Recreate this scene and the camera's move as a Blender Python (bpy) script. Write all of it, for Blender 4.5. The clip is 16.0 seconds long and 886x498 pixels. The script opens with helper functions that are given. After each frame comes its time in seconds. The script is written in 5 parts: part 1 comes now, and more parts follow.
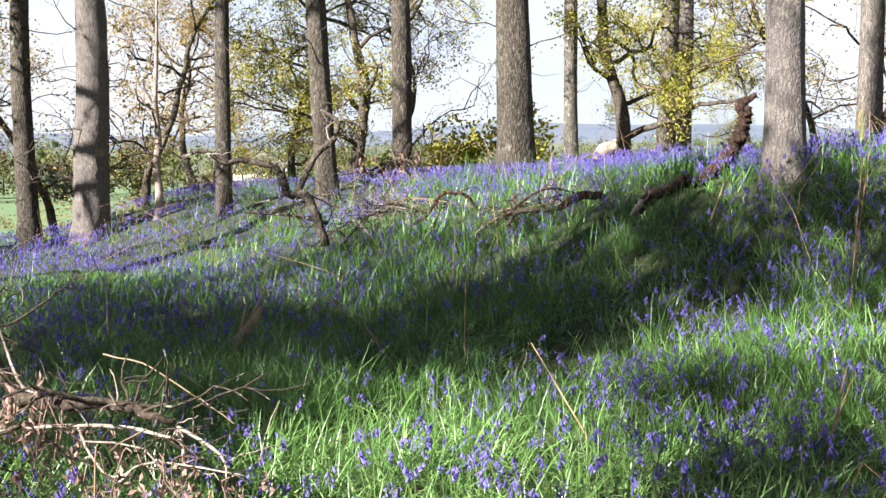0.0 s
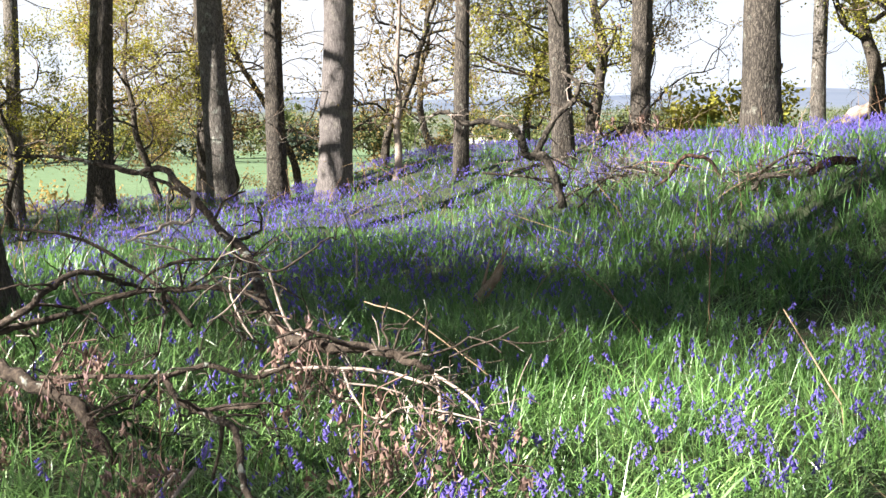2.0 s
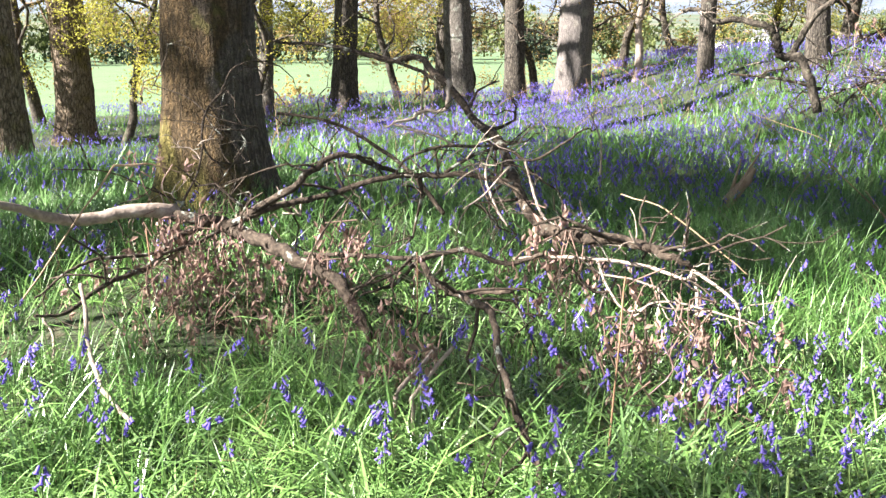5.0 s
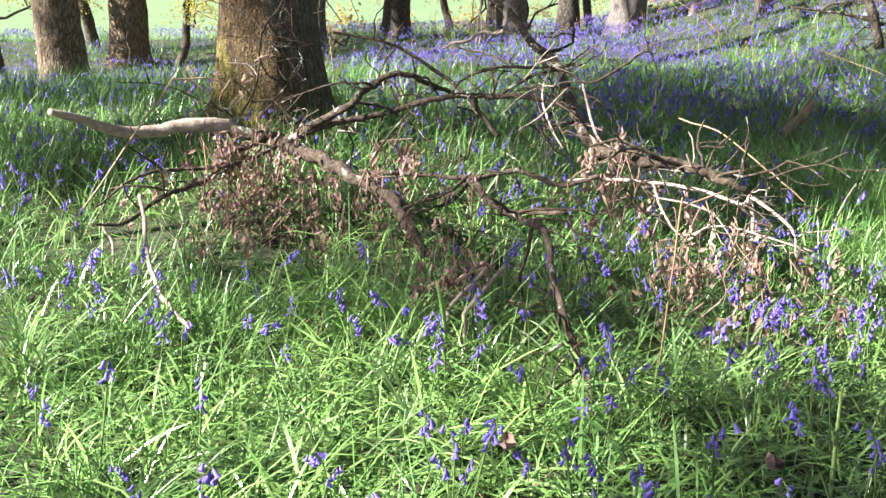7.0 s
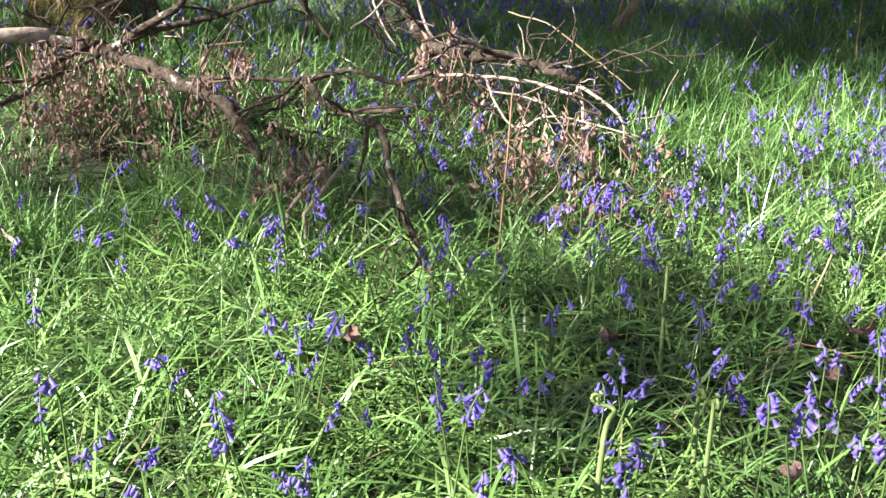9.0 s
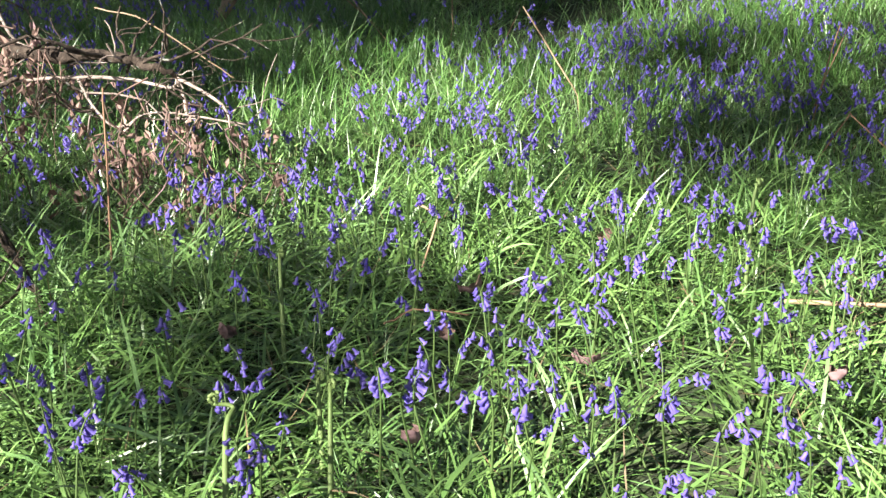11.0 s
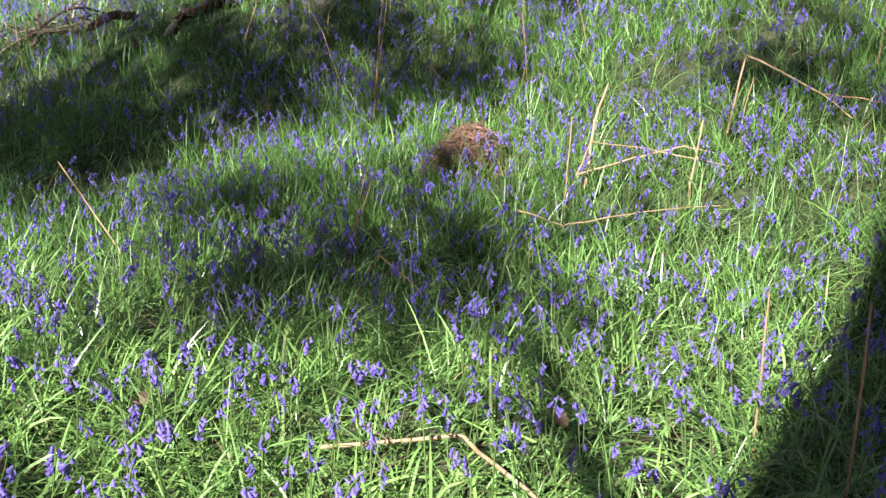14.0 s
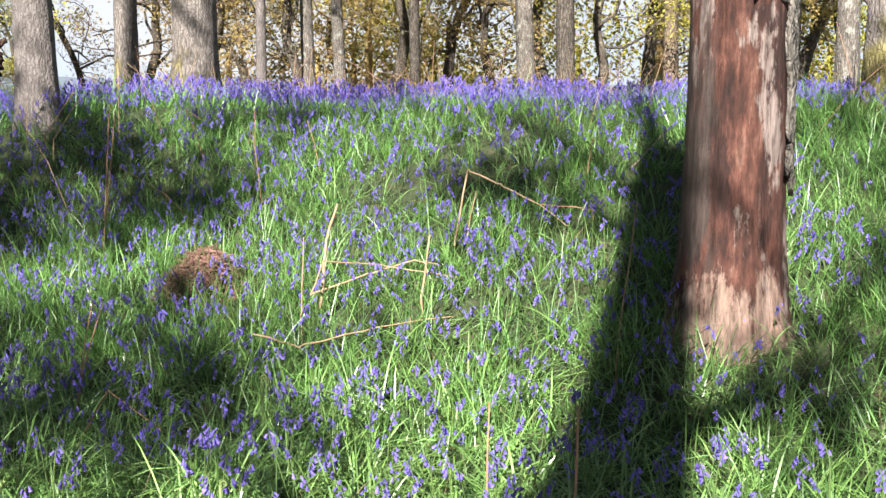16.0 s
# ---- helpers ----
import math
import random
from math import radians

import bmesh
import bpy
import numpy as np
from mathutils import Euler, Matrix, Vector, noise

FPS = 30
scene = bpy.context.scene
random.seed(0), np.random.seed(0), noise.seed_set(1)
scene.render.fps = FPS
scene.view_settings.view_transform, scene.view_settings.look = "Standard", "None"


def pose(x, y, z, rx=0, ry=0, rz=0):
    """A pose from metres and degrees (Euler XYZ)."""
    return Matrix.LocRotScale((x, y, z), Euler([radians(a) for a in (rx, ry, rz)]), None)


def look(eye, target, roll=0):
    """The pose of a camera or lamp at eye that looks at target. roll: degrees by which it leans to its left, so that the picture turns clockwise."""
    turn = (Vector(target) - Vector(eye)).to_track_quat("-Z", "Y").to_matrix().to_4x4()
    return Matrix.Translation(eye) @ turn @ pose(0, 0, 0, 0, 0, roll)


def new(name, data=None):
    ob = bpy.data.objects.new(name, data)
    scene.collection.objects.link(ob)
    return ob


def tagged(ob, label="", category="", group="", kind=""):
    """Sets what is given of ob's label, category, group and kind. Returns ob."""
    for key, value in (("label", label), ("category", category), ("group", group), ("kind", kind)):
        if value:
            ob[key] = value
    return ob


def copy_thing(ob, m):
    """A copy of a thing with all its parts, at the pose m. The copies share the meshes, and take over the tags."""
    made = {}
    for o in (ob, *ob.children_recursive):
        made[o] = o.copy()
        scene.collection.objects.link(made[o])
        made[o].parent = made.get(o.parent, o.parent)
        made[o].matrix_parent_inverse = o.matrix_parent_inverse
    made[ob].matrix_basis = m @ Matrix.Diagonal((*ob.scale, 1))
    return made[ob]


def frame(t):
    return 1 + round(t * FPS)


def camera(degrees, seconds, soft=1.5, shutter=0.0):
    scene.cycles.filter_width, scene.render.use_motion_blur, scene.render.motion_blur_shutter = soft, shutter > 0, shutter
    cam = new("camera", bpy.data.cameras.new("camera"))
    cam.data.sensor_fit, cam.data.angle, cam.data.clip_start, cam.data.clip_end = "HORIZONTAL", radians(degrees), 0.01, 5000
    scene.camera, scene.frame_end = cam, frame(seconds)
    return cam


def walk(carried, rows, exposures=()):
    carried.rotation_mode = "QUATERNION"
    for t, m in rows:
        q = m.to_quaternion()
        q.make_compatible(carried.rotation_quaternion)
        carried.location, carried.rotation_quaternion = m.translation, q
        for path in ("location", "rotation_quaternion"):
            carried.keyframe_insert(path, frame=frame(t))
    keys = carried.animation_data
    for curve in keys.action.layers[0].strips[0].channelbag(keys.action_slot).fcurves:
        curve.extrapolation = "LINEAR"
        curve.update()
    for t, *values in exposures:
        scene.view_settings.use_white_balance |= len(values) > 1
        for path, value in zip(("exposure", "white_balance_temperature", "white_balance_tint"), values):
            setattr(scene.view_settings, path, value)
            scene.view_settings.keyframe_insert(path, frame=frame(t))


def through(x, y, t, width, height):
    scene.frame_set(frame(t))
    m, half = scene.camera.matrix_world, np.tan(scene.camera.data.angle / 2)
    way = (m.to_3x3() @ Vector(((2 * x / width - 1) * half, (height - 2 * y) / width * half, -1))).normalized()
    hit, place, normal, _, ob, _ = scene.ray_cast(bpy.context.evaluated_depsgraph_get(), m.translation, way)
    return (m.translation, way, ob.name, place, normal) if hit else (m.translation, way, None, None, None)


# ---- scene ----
# Camera: a hand-held phone turned slowly round in a bluebell wood.
cam = camera(43.07, 16.0, soft=1.45)


def aim(x, y, z, yaw, pitch, roll):
    return pose(x, y, z, 0, 0, yaw) @ pose(0, 0, 0, 90 + pitch, 0, 0) @ pose(0, 0, 0, 0, 0, roll)


PATH = [
    (0, -0.000, 0.000, 1.500, 0.03, -5.50, -0.67),
    (0.5, -0.034, -0.023, 1.498, 3.47, -5.73, -0.93),
    (1, -0.057, -0.037, 1.487, 6.51, -6.06, -1.19),
    (1.5, -0.076, -0.043, 1.475, 8.85, -6.71, -0.44),
    (2, -0.101, -0.045, 1.474, 11.68, -7.19, -0.44),
    (2.5, -0.126, -0.043, 1.470, 13.99, -7.32, -0.91),
    (3, -0.152, -0.044, 1.459, 16.63, -7.98, -0.76),
    (3.5, -0.174, -0.047, 1.446, 18.67, -8.92, -0.68),
    (4, -0.193, -0.051, 1.433, 20.33, -10.06, -0.08),
    (4.5, -0.210, -0.051, 1.423, 21.84, -10.97, -0.15),
    (5, -0.223, -0.052, 1.412, 23.35, -12.04, 0.09),
    (5.2, -0.228, -0.054, 1.409, 24.00, -12.38, 0.22),
    (7.3, -0.239, -0.104, 1.349, 26.01, -15.97, 1.31),
    (7.5, -0.239, -0.109, 1.344, 25.96, -16.41, 1.64),
    (8, -0.235, -0.118, 1.337, 25.52, -17.56, 1.18),
    (8.5, -0.220, -0.118, 1.329, 22.83, -18.72, 0.70),
    (9, -0.205, -0.107, 1.319, 17.47, -19.83, 0.58),
    (9.5, -0.186, -0.084, 1.313, 10.58, -20.90, 0.49),
    (9.7, -0.179, -0.078, 1.313, 9.34, -21.11, 0.20),
    (11.8, -0.028, -0.068, 1.354, -7.32, -20.63, -0.91),
    (12, -0.012, -0.067, 1.357, -8.44, -20.75, -1.00),
    (12.5, 0.025, -0.067, 1.364, -12.19, -20.85, -0.98),
    (13, 0.049, -0.078, 1.380, -16.51, -18.79, -0.54),
    (13.5, 0.055, -0.091, 1.397, -19.42, -16.60, 0.14),
    (14, 0.069, -0.108, 1.413, -22.92, -13.91, 1.06),
    (14.5, 0.091, -0.136, 1.427, -27.53, -12.08, 0.98),
    (15, 0.105, -0.157, 1.445, -30.55, -10.26, 0.77),
    (15.5, 0.117, -0.172, 1.461, -32.52, -8.79, 0.72),
    (16, 0.139, -0.194, 1.469, -35.49, -8.17, 0.05),
]
walk(cam, [(row[0], aim(*row[1:])) for row in PATH], exposures=[(0, 2.16), (2.5, 2.3), (4, 2.64), (5.2, 2.78), (7.3, 2.58), (8.5, 2.38), (12.0, 1.98), (13.5, 1.88), (16, 2.03)])

# World, sun, exposure
SUN_AZ, SUN_EL = 131.0, 32.0          # degrees to the left of +y, and up
SUN = Vector((-math.sin(radians(SUN_AZ)) * math.cos(radians(SUN_EL)), math.cos(radians(SUN_AZ)) * math.cos(radians(SUN_EL)), math.sin(radians(SUN_EL))))
world = bpy.data.worlds.new("sky")
scene.world = world
world.use_nodes = True
wn = world.node_tree.nodes
sky = wn.new("ShaderNodeTexSky")
sky.sky_type, sky.sun_disc = "NISHITA", False
sky.sun_elevation, sky.sun_rotation = radians(SUN_EL), radians(-SUN_AZ)
sky.air_density, sky.dust_density, sky.ozone_density = 1.0, 0.8, 1.0
wn["Background"].inputs["Strength"].default_value = 0.017
# broken white cloud low over the hills, blue above
wl = world.node_tree.links
sky_dir, cloud, cover, mixed = wn.new("ShaderNodeTexCoord"), wn.new("ShaderNodeTexNoise"), wn.new("ShaderNodeMapRange"), wn.new("ShaderNodeMix")
flat = wn.new("ShaderNodeMapping")
flat.inputs["Scale"].default_value = (1, 1, 2.6)
wl.new(sky_dir.outputs["Generated"], flat.inputs[0])
wl.new(flat.outputs[0], cloud.inputs["Vector"])
cloud.inputs["Scale"].default_value, cloud.inputs["Detail"].default_value = 3.2, 7
wl.new(cloud.outputs[0], cover.inputs[0])
cover.inputs[1].default_value, cover.inputs[2].default_value = 0.4, 0.6
part_up, low_sky, haze = wn.new("ShaderNodeSeparateXYZ"), wn.new("ShaderNodeMapRange"), wn.new("ShaderNodeMix")
wl.new(sky_dir.outputs["Generated"], part_up.inputs[0])
wl.new(part_up.outputs[2], low_sky.inputs[0])
low_sky.inputs[1].default_value, low_sky.inputs[2].default_value = 0.45, 0.24
haze.data_type = mixed.data_type = "RGBA"
wl.new(cover.outputs[0], haze.inputs[0])
haze.inputs[6].default_value, haze.inputs[7].default_value = (11.8, 13.4, 16.0, 1), (13.8, 14.3, 15.3, 1)
wl.new(low_sky.outputs[0], mixed.inputs[0])
wl.new(sky.outputs[0], mixed.inputs[6])
wl.new(haze.outputs[2], mixed.inputs[7])
wl.new(mixed.outputs[2], wn["Background"].inputs["Color"])
sun = new("sun", bpy.data.lights.new("sun", "SUN"))
sun.data.energy, sun.data.angle, sun.data.color = 5.0, radians(0.55), (1.0, 0.95, 0.87)
sun.matrix_world = look(SUN * 60, (0, 0, 0))


# ---- tools ----
class Batch:
    """Collects triangles, then makes one mesh of them."""

    def __init__(self):
        self.v, self.f, self.m, self.n = [], [], [], 0

    def add(self, verts, tris, slot=0):
        verts, tris = np.asarray(verts, np.float32).reshape(-1, 3), np.asarray(tris, np.int32).reshape(-1, 3)
        self.v.append(verts)
        self.f.append(tris + self.n)
        self.m.append(np.full(len(tris), slot, np.int32) if np.isscalar(slot) else np.asarray(slot, np.int32))
        self.n += len(verts)

    def mesh(self, name, mats, smooth=True):
        v, f, m = np.concatenate(self.v), np.concatenate(self.f), np.concatenate(self.m)
        me = bpy.data.meshes.new(name)
        me.vertices.add(len(v))
        me.vertices.foreach_set("co", v.ravel())
        me.loops.add(3 * len(f))
        me.loops.foreach_set("vertex_index", f.ravel())
        me.polygons.add(len(f))
        me.polygons.foreach_set("loop_start", np.arange(0, 3 * len(f), 3, dtype=np.int32))
        me.polygons.foreach_set("use_smooth", np.full(len(f), smooth))
        for mat in mats:
            me.materials.append(mat)
        if len(mats) > 1:
            me.polygons.foreach_set("material_index", m)
        me.update(calc_edges=True)
        me.validate()
        return me


def part(name, batch, mats, parent=None, label="", smooth=True):
    mats = mats if isinstance(mats, (list, tuple)) else [mats]
    ob = new(name, batch.mesh(name, mats, smooth))
    if parent is not None:
        ob.parent = parent
    return tagged(ob, label)


def base(name, at, label="", category="", group="", kind=""):
    ob = new(name)
    ob.location = at
    ob.empty_display_size = 0.1
    return tagged(ob, label, category, group, kind)


def spline(points, per=5):
    """A smooth line through the points."""
    p = np.asarray(points, float)
    if len(p) < 3:
        s = np.linspace(0, 1, per + 1)[:, None]
        return p[0] * (1 - s) + p[-1] * s
    q = np.vstack([2 * p[0] - p[1], p, 2 * p[-1] - p[-2]])
    out = []
    for i in range(len(p) - 1):
        a, b, c, d = q[i : i + 4]
        for s in np.arange(per) / per:
            out.append(0.5 * (2 * b + (c - a) * s + (2 * a - 5 * b + 4 * c - d) * s * s + (3 * b - a - 3 * c + d) * s**3))
    out.append(p[-1])
    return np.array(out)


def tube(batch, pts, radii, sides=6, rough=0.0, rng=None, slot=0, cap=True):
    """A tapering round bar along pts."""
    pts = np.asarray(pts, float)
    n = len(pts)
    radii = np.interp(np.linspace(0, 1, n), np.linspace(0, 1, len(np.atleast_1d(radii))), np.atleast_1d(radii))
    tan = np.gradient(pts, axis=0)
    tan /= np.linalg.norm(tan, axis=1)[:, None] + 1e-9
    ref = np.array([0.31, 0.17, 0.93]) if abs(tan[:, 2]).mean() < 0.8 else np.array([0.95, 0.3, 0.05])
    a = np.cross(tan, ref)
    a /= np.linalg.norm(a, axis=1)[:, None] + 1e-9
    b = np.cross(tan, a)
    th = np.arange(sides) * 2 * np.pi / sides
    r = radii[:, None] * np.ones(sides)
    if rough and rng is not None:
        r = r * (1 + rough * rng.normal(size=(n, sides)))
    v = pts[:, None] + r[..., None] * (np.cos(th)[None, :, None] * a[:, None] + np.sin(th)[None, :, None] * b[:, None])
    i, j = np.meshgrid(np.arange(n - 1), np.arange(sides), indexing="ij")
    p00, p01 = i * sides + j, i * sides + (j + 1) % sides
    p10, p11 = p00 + sides, p01 + sides
    f = np.concatenate([np.stack([p00, p01, p11], -1).reshape(-1, 3), np.stack([p00, p11, p10], -1).reshape(-1, 3)])
    v = v.reshape(-1, 3)
    if cap:
        k = np.arange(sides)
        f = np.concatenate([f, np.stack([np.full(sides, n * sides), (k + 1) % sides, k], -1),
                            np.stack([np.full(sides, n * sides + 1), (n - 1) * sides + k, (n - 1) * sides + (k + 1) % sides], -1)])
        v = np.vstack([v, pts[0], pts[-1]])
    batch.add(v, f, slot)


def smooth01(t):
    t = np.clip(t, 0, 1)
    return t * t * (3 - 2 * t)


def brow(az):
    """How far off the woodland floor ends and the slope down to the fields begins."""
    return np.interp(np.degrees(az), [-60, -17, -6, -1, 5, 10, 60], [24.5, 24.5, 20, 21, 29, 33, 33])


def height(x, y):
    """The ground: a bank that rises to the right, level woodland floor, fields below, hills far off."""
    x, y = np.asarray(x, float), np.asarray(y, float)
    u, q, r = 0.87 * x + 0.5 * y, -0.64 * x + 0.77 * y, np.hypot(x, y)
    z = 1.25 * smooth01((u - 3.8) / 5.0) - 0.027 * np.maximum(0, q - 6) - 0.02 * np.maximum(0, -x - 7)
    z = z - 0.22 * smooth01((y - 11) / 6) * smooth01((x + 6) / 4) * (1 - smooth01((x - 2) / 4))
    z = np.maximum(z, -2.0)
    az = np.arctan2(x, y)
    z = z - 0.2 * smooth01((r - 10) / 4) * smooth01((np.degrees(az) - 10) / 9)
    z = z - 6.0 * (1 - np.exp(-((np.maximum(0, r - brow(az)) / 26) ** 1.3))) - 6 * smooth01((r - 150) / 400) + 10 * smooth01((r - 500) / 700)
    z = z + 0.22 * np.exp(-((x - 2.95) ** 2 + (y - 9.2) ** 2) / (2 * 0.85**2))
    z = z + 0.28 * np.exp(-((x + 3.95) ** 2 + (y - 5.7) ** 2) / (2 * 1.1**2)) - 0.5 * np.exp(-((x + 12.5) ** 2 + (y - 13) ** 2) / (2 * 3.5**2))
    hills = (27 + 7 * np.sin(5 * az + 1.0) + 6 * np.sin(13 * az + 0.4) + 3 * np.sin(31 * az)) * smooth01((r - 1300) / 1100)
    z = z + hills
    near = 0.03 * np.sin(2.1 * x + 0.7) * np.sin(1.7 * y + 0.3) + 0.015 * np.sin(5.3 * x + 1.9 * y) + 0.012 * np.sin(4.1 * y - 3.3 * x)
    return z + near * np.exp(-((r / 40) ** 2))


def wobble(rng, n=5):
    """A smooth random field over two coordinates."""
    k, ph = rng.normal(size=(n, 2)), rng.uniform(0, 6.28, n)
    return lambda x, y: sum(np.sin(k[i, 0] * x + k[i, 1] * y + ph[i]) for i in range(n)) / n**0.5


# ---- materials ----
def ramp(nodes, links, fac, cols):
    r = nodes.new("ShaderNodeValToRGB")
    els = r.color_ramp.elements
    while len(els) < len(cols):
        els.new(0.5)
    for e, (p, c) in zip(els, cols):
        e.position, e.color = p, (*c, 1)
    links.new(fac, r.inputs[0])
    return r.outputs[0]


def blend(nodes, links, kind, fac, a, b):
    m = nodes.new("ShaderNodeMix")
    m.data_type, m.blend_type = "RGBA", kind
    for sock, val in ((m.inputs[0], fac), (m.inputs[6], a), (m.inputs[7], b)):
        if isinstance(val, bpy.types.NodeSocket):
            links.new(val, sock)
        else:
            sock.default_value = val if isinstance(val, float) else (*val, 1)
    return m.outputs[2]


def fibre(name, cols, scale=8.0, stretch=(1, 1, 1), rough=0.7, bump=0.3, deep=0.02, through=0.0, island=0.0, spots=None, spec=0.3, patch=None, patch_scale=1.2, patch_stretch=(1, 1, 1), side=None, patch_at=0.47, cracks=None, spot_stretch=(1, 1, 1), foot=None, mottle=0.62):
    """A natural surface: grain, broad variation, optional spots and patches, and light through thin things."""
    mat = bpy.data.materials.new(name)
    mat.use_nodes = True
    n, l = mat.node_tree.nodes, mat.node_tree.links
    bs = n["Principled BSDF"]
    tc, mp = n.new("ShaderNodeTexCoord"), n.new("ShaderNodeMapping")
    mp.inputs["Scale"].default_value = stretch
    l.new(tc.outputs["Object"], mp.inputs[0])
    ns = n.new("ShaderNodeTexNoise")
    ns.inputs["Scale"].default_value, ns.inputs["Detail"].default_value, ns.inputs["Roughness"].default_value = scale, 6, 0.65
    l.new(mp.outputs[0], ns.inputs["Vector"])
    col = ramp(n, l, ns.outputs[0], cols)
    big = n.new("ShaderNodeTexNoise")
    big.inputs["Scale"].default_value, big.inputs["Detail"].default_value = patch_scale, 3
    wide = n.new("ShaderNodeMapping")
    wide.inputs["Scale"].default_value = patch_stretch
    l.new(tc.outputs["Object"], wide.inputs[0])
    l.new(wide.outputs[0], big.inputs["Vector"])
    if patch:
        fac = big.outputs[0]
        if side:  # growth that keeps to one side of a trunk
            dot = n.new("ShaderNodeVectorMath")
            dot.operation = "DOT_PRODUCT"
            l.new(tc.outputs["Object"], dot.inputs[0])
            dot.inputs[1].default_value = side
            plus = n.new("ShaderNodeMath")
            plus.operation = "ADD"
            l.new(fac, plus.inputs[0])
            l.new(dot.outputs["Value"], plus.inputs[1])
            fac = plus.outputs[0]
        col = blend(n, l, "MIX", ramp(n, l, fac, [(patch_at, (0, 0, 0)), (patch_at + 0.1, (1, 1, 1))]), col, blend(n, l, "MULTIPLY", 1.0, patch, ramp(n, l, ns.outputs[0], [(0.32, (0.3, 0.3, 0.3)), (0.5, (1, 1, 1)), (0.68, (1.9, 1.8, 1.7))])))
    else:
        col = blend(n, l, "MULTIPLY", 0.8, col, ramp(n, l, big.outputs[0], [(0.3, (mottle, mottle, mottle)), (0.7, (1, 1, 1))]))
    if spots:
        vo = n.new("ShaderNodeTexNoise")
        vo.inputs["Scale"].default_value, vo.inputs["Detail"].default_value = spots[1], 4
        own = n.new("ShaderNodeMapping")
        own.inputs["Scale"].default_value = spot_stretch
        l.new(tc.outputs["Object"], own.inputs[0])
        l.new(own.outputs[0], vo.inputs["Vector"])
        col = blend(n, l, "MIX", ramp(n, l, vo.outputs[0], [(spots[2], (0, 0, 0)), (spots[2] + 0.07, (1, 1, 1))]), col, spots[0])
    if foot:  # moss round the foot: colour, height
        parted, rise = n.new("ShaderNodeSeparateXYZ"), n.new("ShaderNodeMath")
        l.new(tc.outputs["Object"], parted.inputs[0])
        rise.operation = "MULTIPLY_ADD"
        l.new(parted.outputs[2], rise.inputs[0])
        rise.inputs[1].default_value = -0.35 / foot[1]
        lee, sum_up = n.new("ShaderNodeVectorMath"), n.new("ShaderNodeMath")
        lee.operation, sum_up.operation = "DOT_PRODUCT", "ADD"
        l.new(tc.outputs["Object"], lee.inputs[0])
        lee.inputs[1].default_value = foot[2]
        l.new(lee.outputs["Value"], sum_up.inputs[0])
        l.new(big.outputs[0], sum_up.inputs[1])
        l.new(sum_up.outputs[0], rise.inputs[2])
        col = blend(n, l, "MIX", ramp(n, l, rise.outputs[0], [(0.16, (0, 0, 0)), (0.3, (1, 1, 1))]), col, blend(n, l, "MULTIPLY", 1.0, foot[0], ramp(n, l, ns.outputs[0], [(0.32, (0.4, 0.4, 0.4)), (0.66, (1.6, 1.6, 1.6))])))
    relief = ns.outputs[0]
    if cracks:  # furrows between bark plates: scale, height of a plate to its width, darkness
        warp = n.new("ShaderNodeTexNoise")
        warp.inputs["Scale"].default_value, warp.inputs["Detail"].default_value = cracks[0] * 0.5, 3
        l.new(tc.outputs["Object"], warp.inputs["Vector"])
        shift = n.new("ShaderNodeMix")
        shift.data_type = "VECTOR"
        shift.inputs[0].default_value = 0.09
        l.new(tc.outputs["Object"], shift.inputs[4])
        l.new(warp.outputs["Color"], shift.inputs[5])
        tall = n.new("ShaderNodeMapping")
        tall.inputs["Scale"].default_value = (1, 1, cracks[1])
        l.new(shift.outputs[1], tall.inputs[0])
        cell = n.new("ShaderNodeTexVoronoi")
        cell.feature = "DISTANCE_TO_EDGE"
        cell.inputs["Scale"].default_value = cracks[0]
        l.new(tall.outputs[0], cell.inputs["Vector"])
        dark = 1 - cracks[2]
        furrow = ramp(n, l, cell.outputs["Distance"], [(0.0, (dark, dark, dark)), (0.16, (1, 1, 1))])
        col = blend(n, l, "MULTIPLY", 1.0, col, furrow)
        relief = blend(n, l, "MULTIPLY", 0.85, ns.outputs[0], ramp(n, l, cell.outputs["Distance"], [(0.0, (0, 0, 0)), (0.22, (1, 1, 1))]))
    if island:
        geo = n.new("ShaderNodeNewGeometry")
        lo = 1 - island
        col = blend(n, l, "MULTIPLY", 1.0, col, ramp(n, l, geo.outputs["Random Per Island"], [(0.0, (lo, lo, lo * 0.9)), (0.5, (1, 0.95, 0.8)), (0.86, (1 + island * 0.3, 1 + island * 0.25, 1)), (1.0, (1 + island * 0.9, 1 + island * 0.65, 1 + island * 1.2))]))
    l.new(col, bs.inputs["Base Color"])
    bs.inputs["Roughness"].default_value, bs.inputs["Specular IOR Level"].default_value = rough, spec
    if bump:
        bp = n.new("ShaderNodeBump")
        bp.inputs["Strength"].default_value, bp.inputs["Distance"].default_value = bump, deep
        l.new(relief, bp.inputs["Height"])
        l.new(bp.outputs[0], bs.inputs["Normal"])
    if through:
        tr, mx = n.new("ShaderNodeBsdfTranslucent"), n.new("ShaderNodeMixShader")
        l.new(col, tr.inputs[0])
        mx.inputs[0].default_value = through
        l.new(bs.outputs[0], mx.inputs[1])
        l.new(tr.outputs[0], mx.inputs[2])
        l.new(mx.outputs[0], n["Material Output"].inputs[0])
    return mat


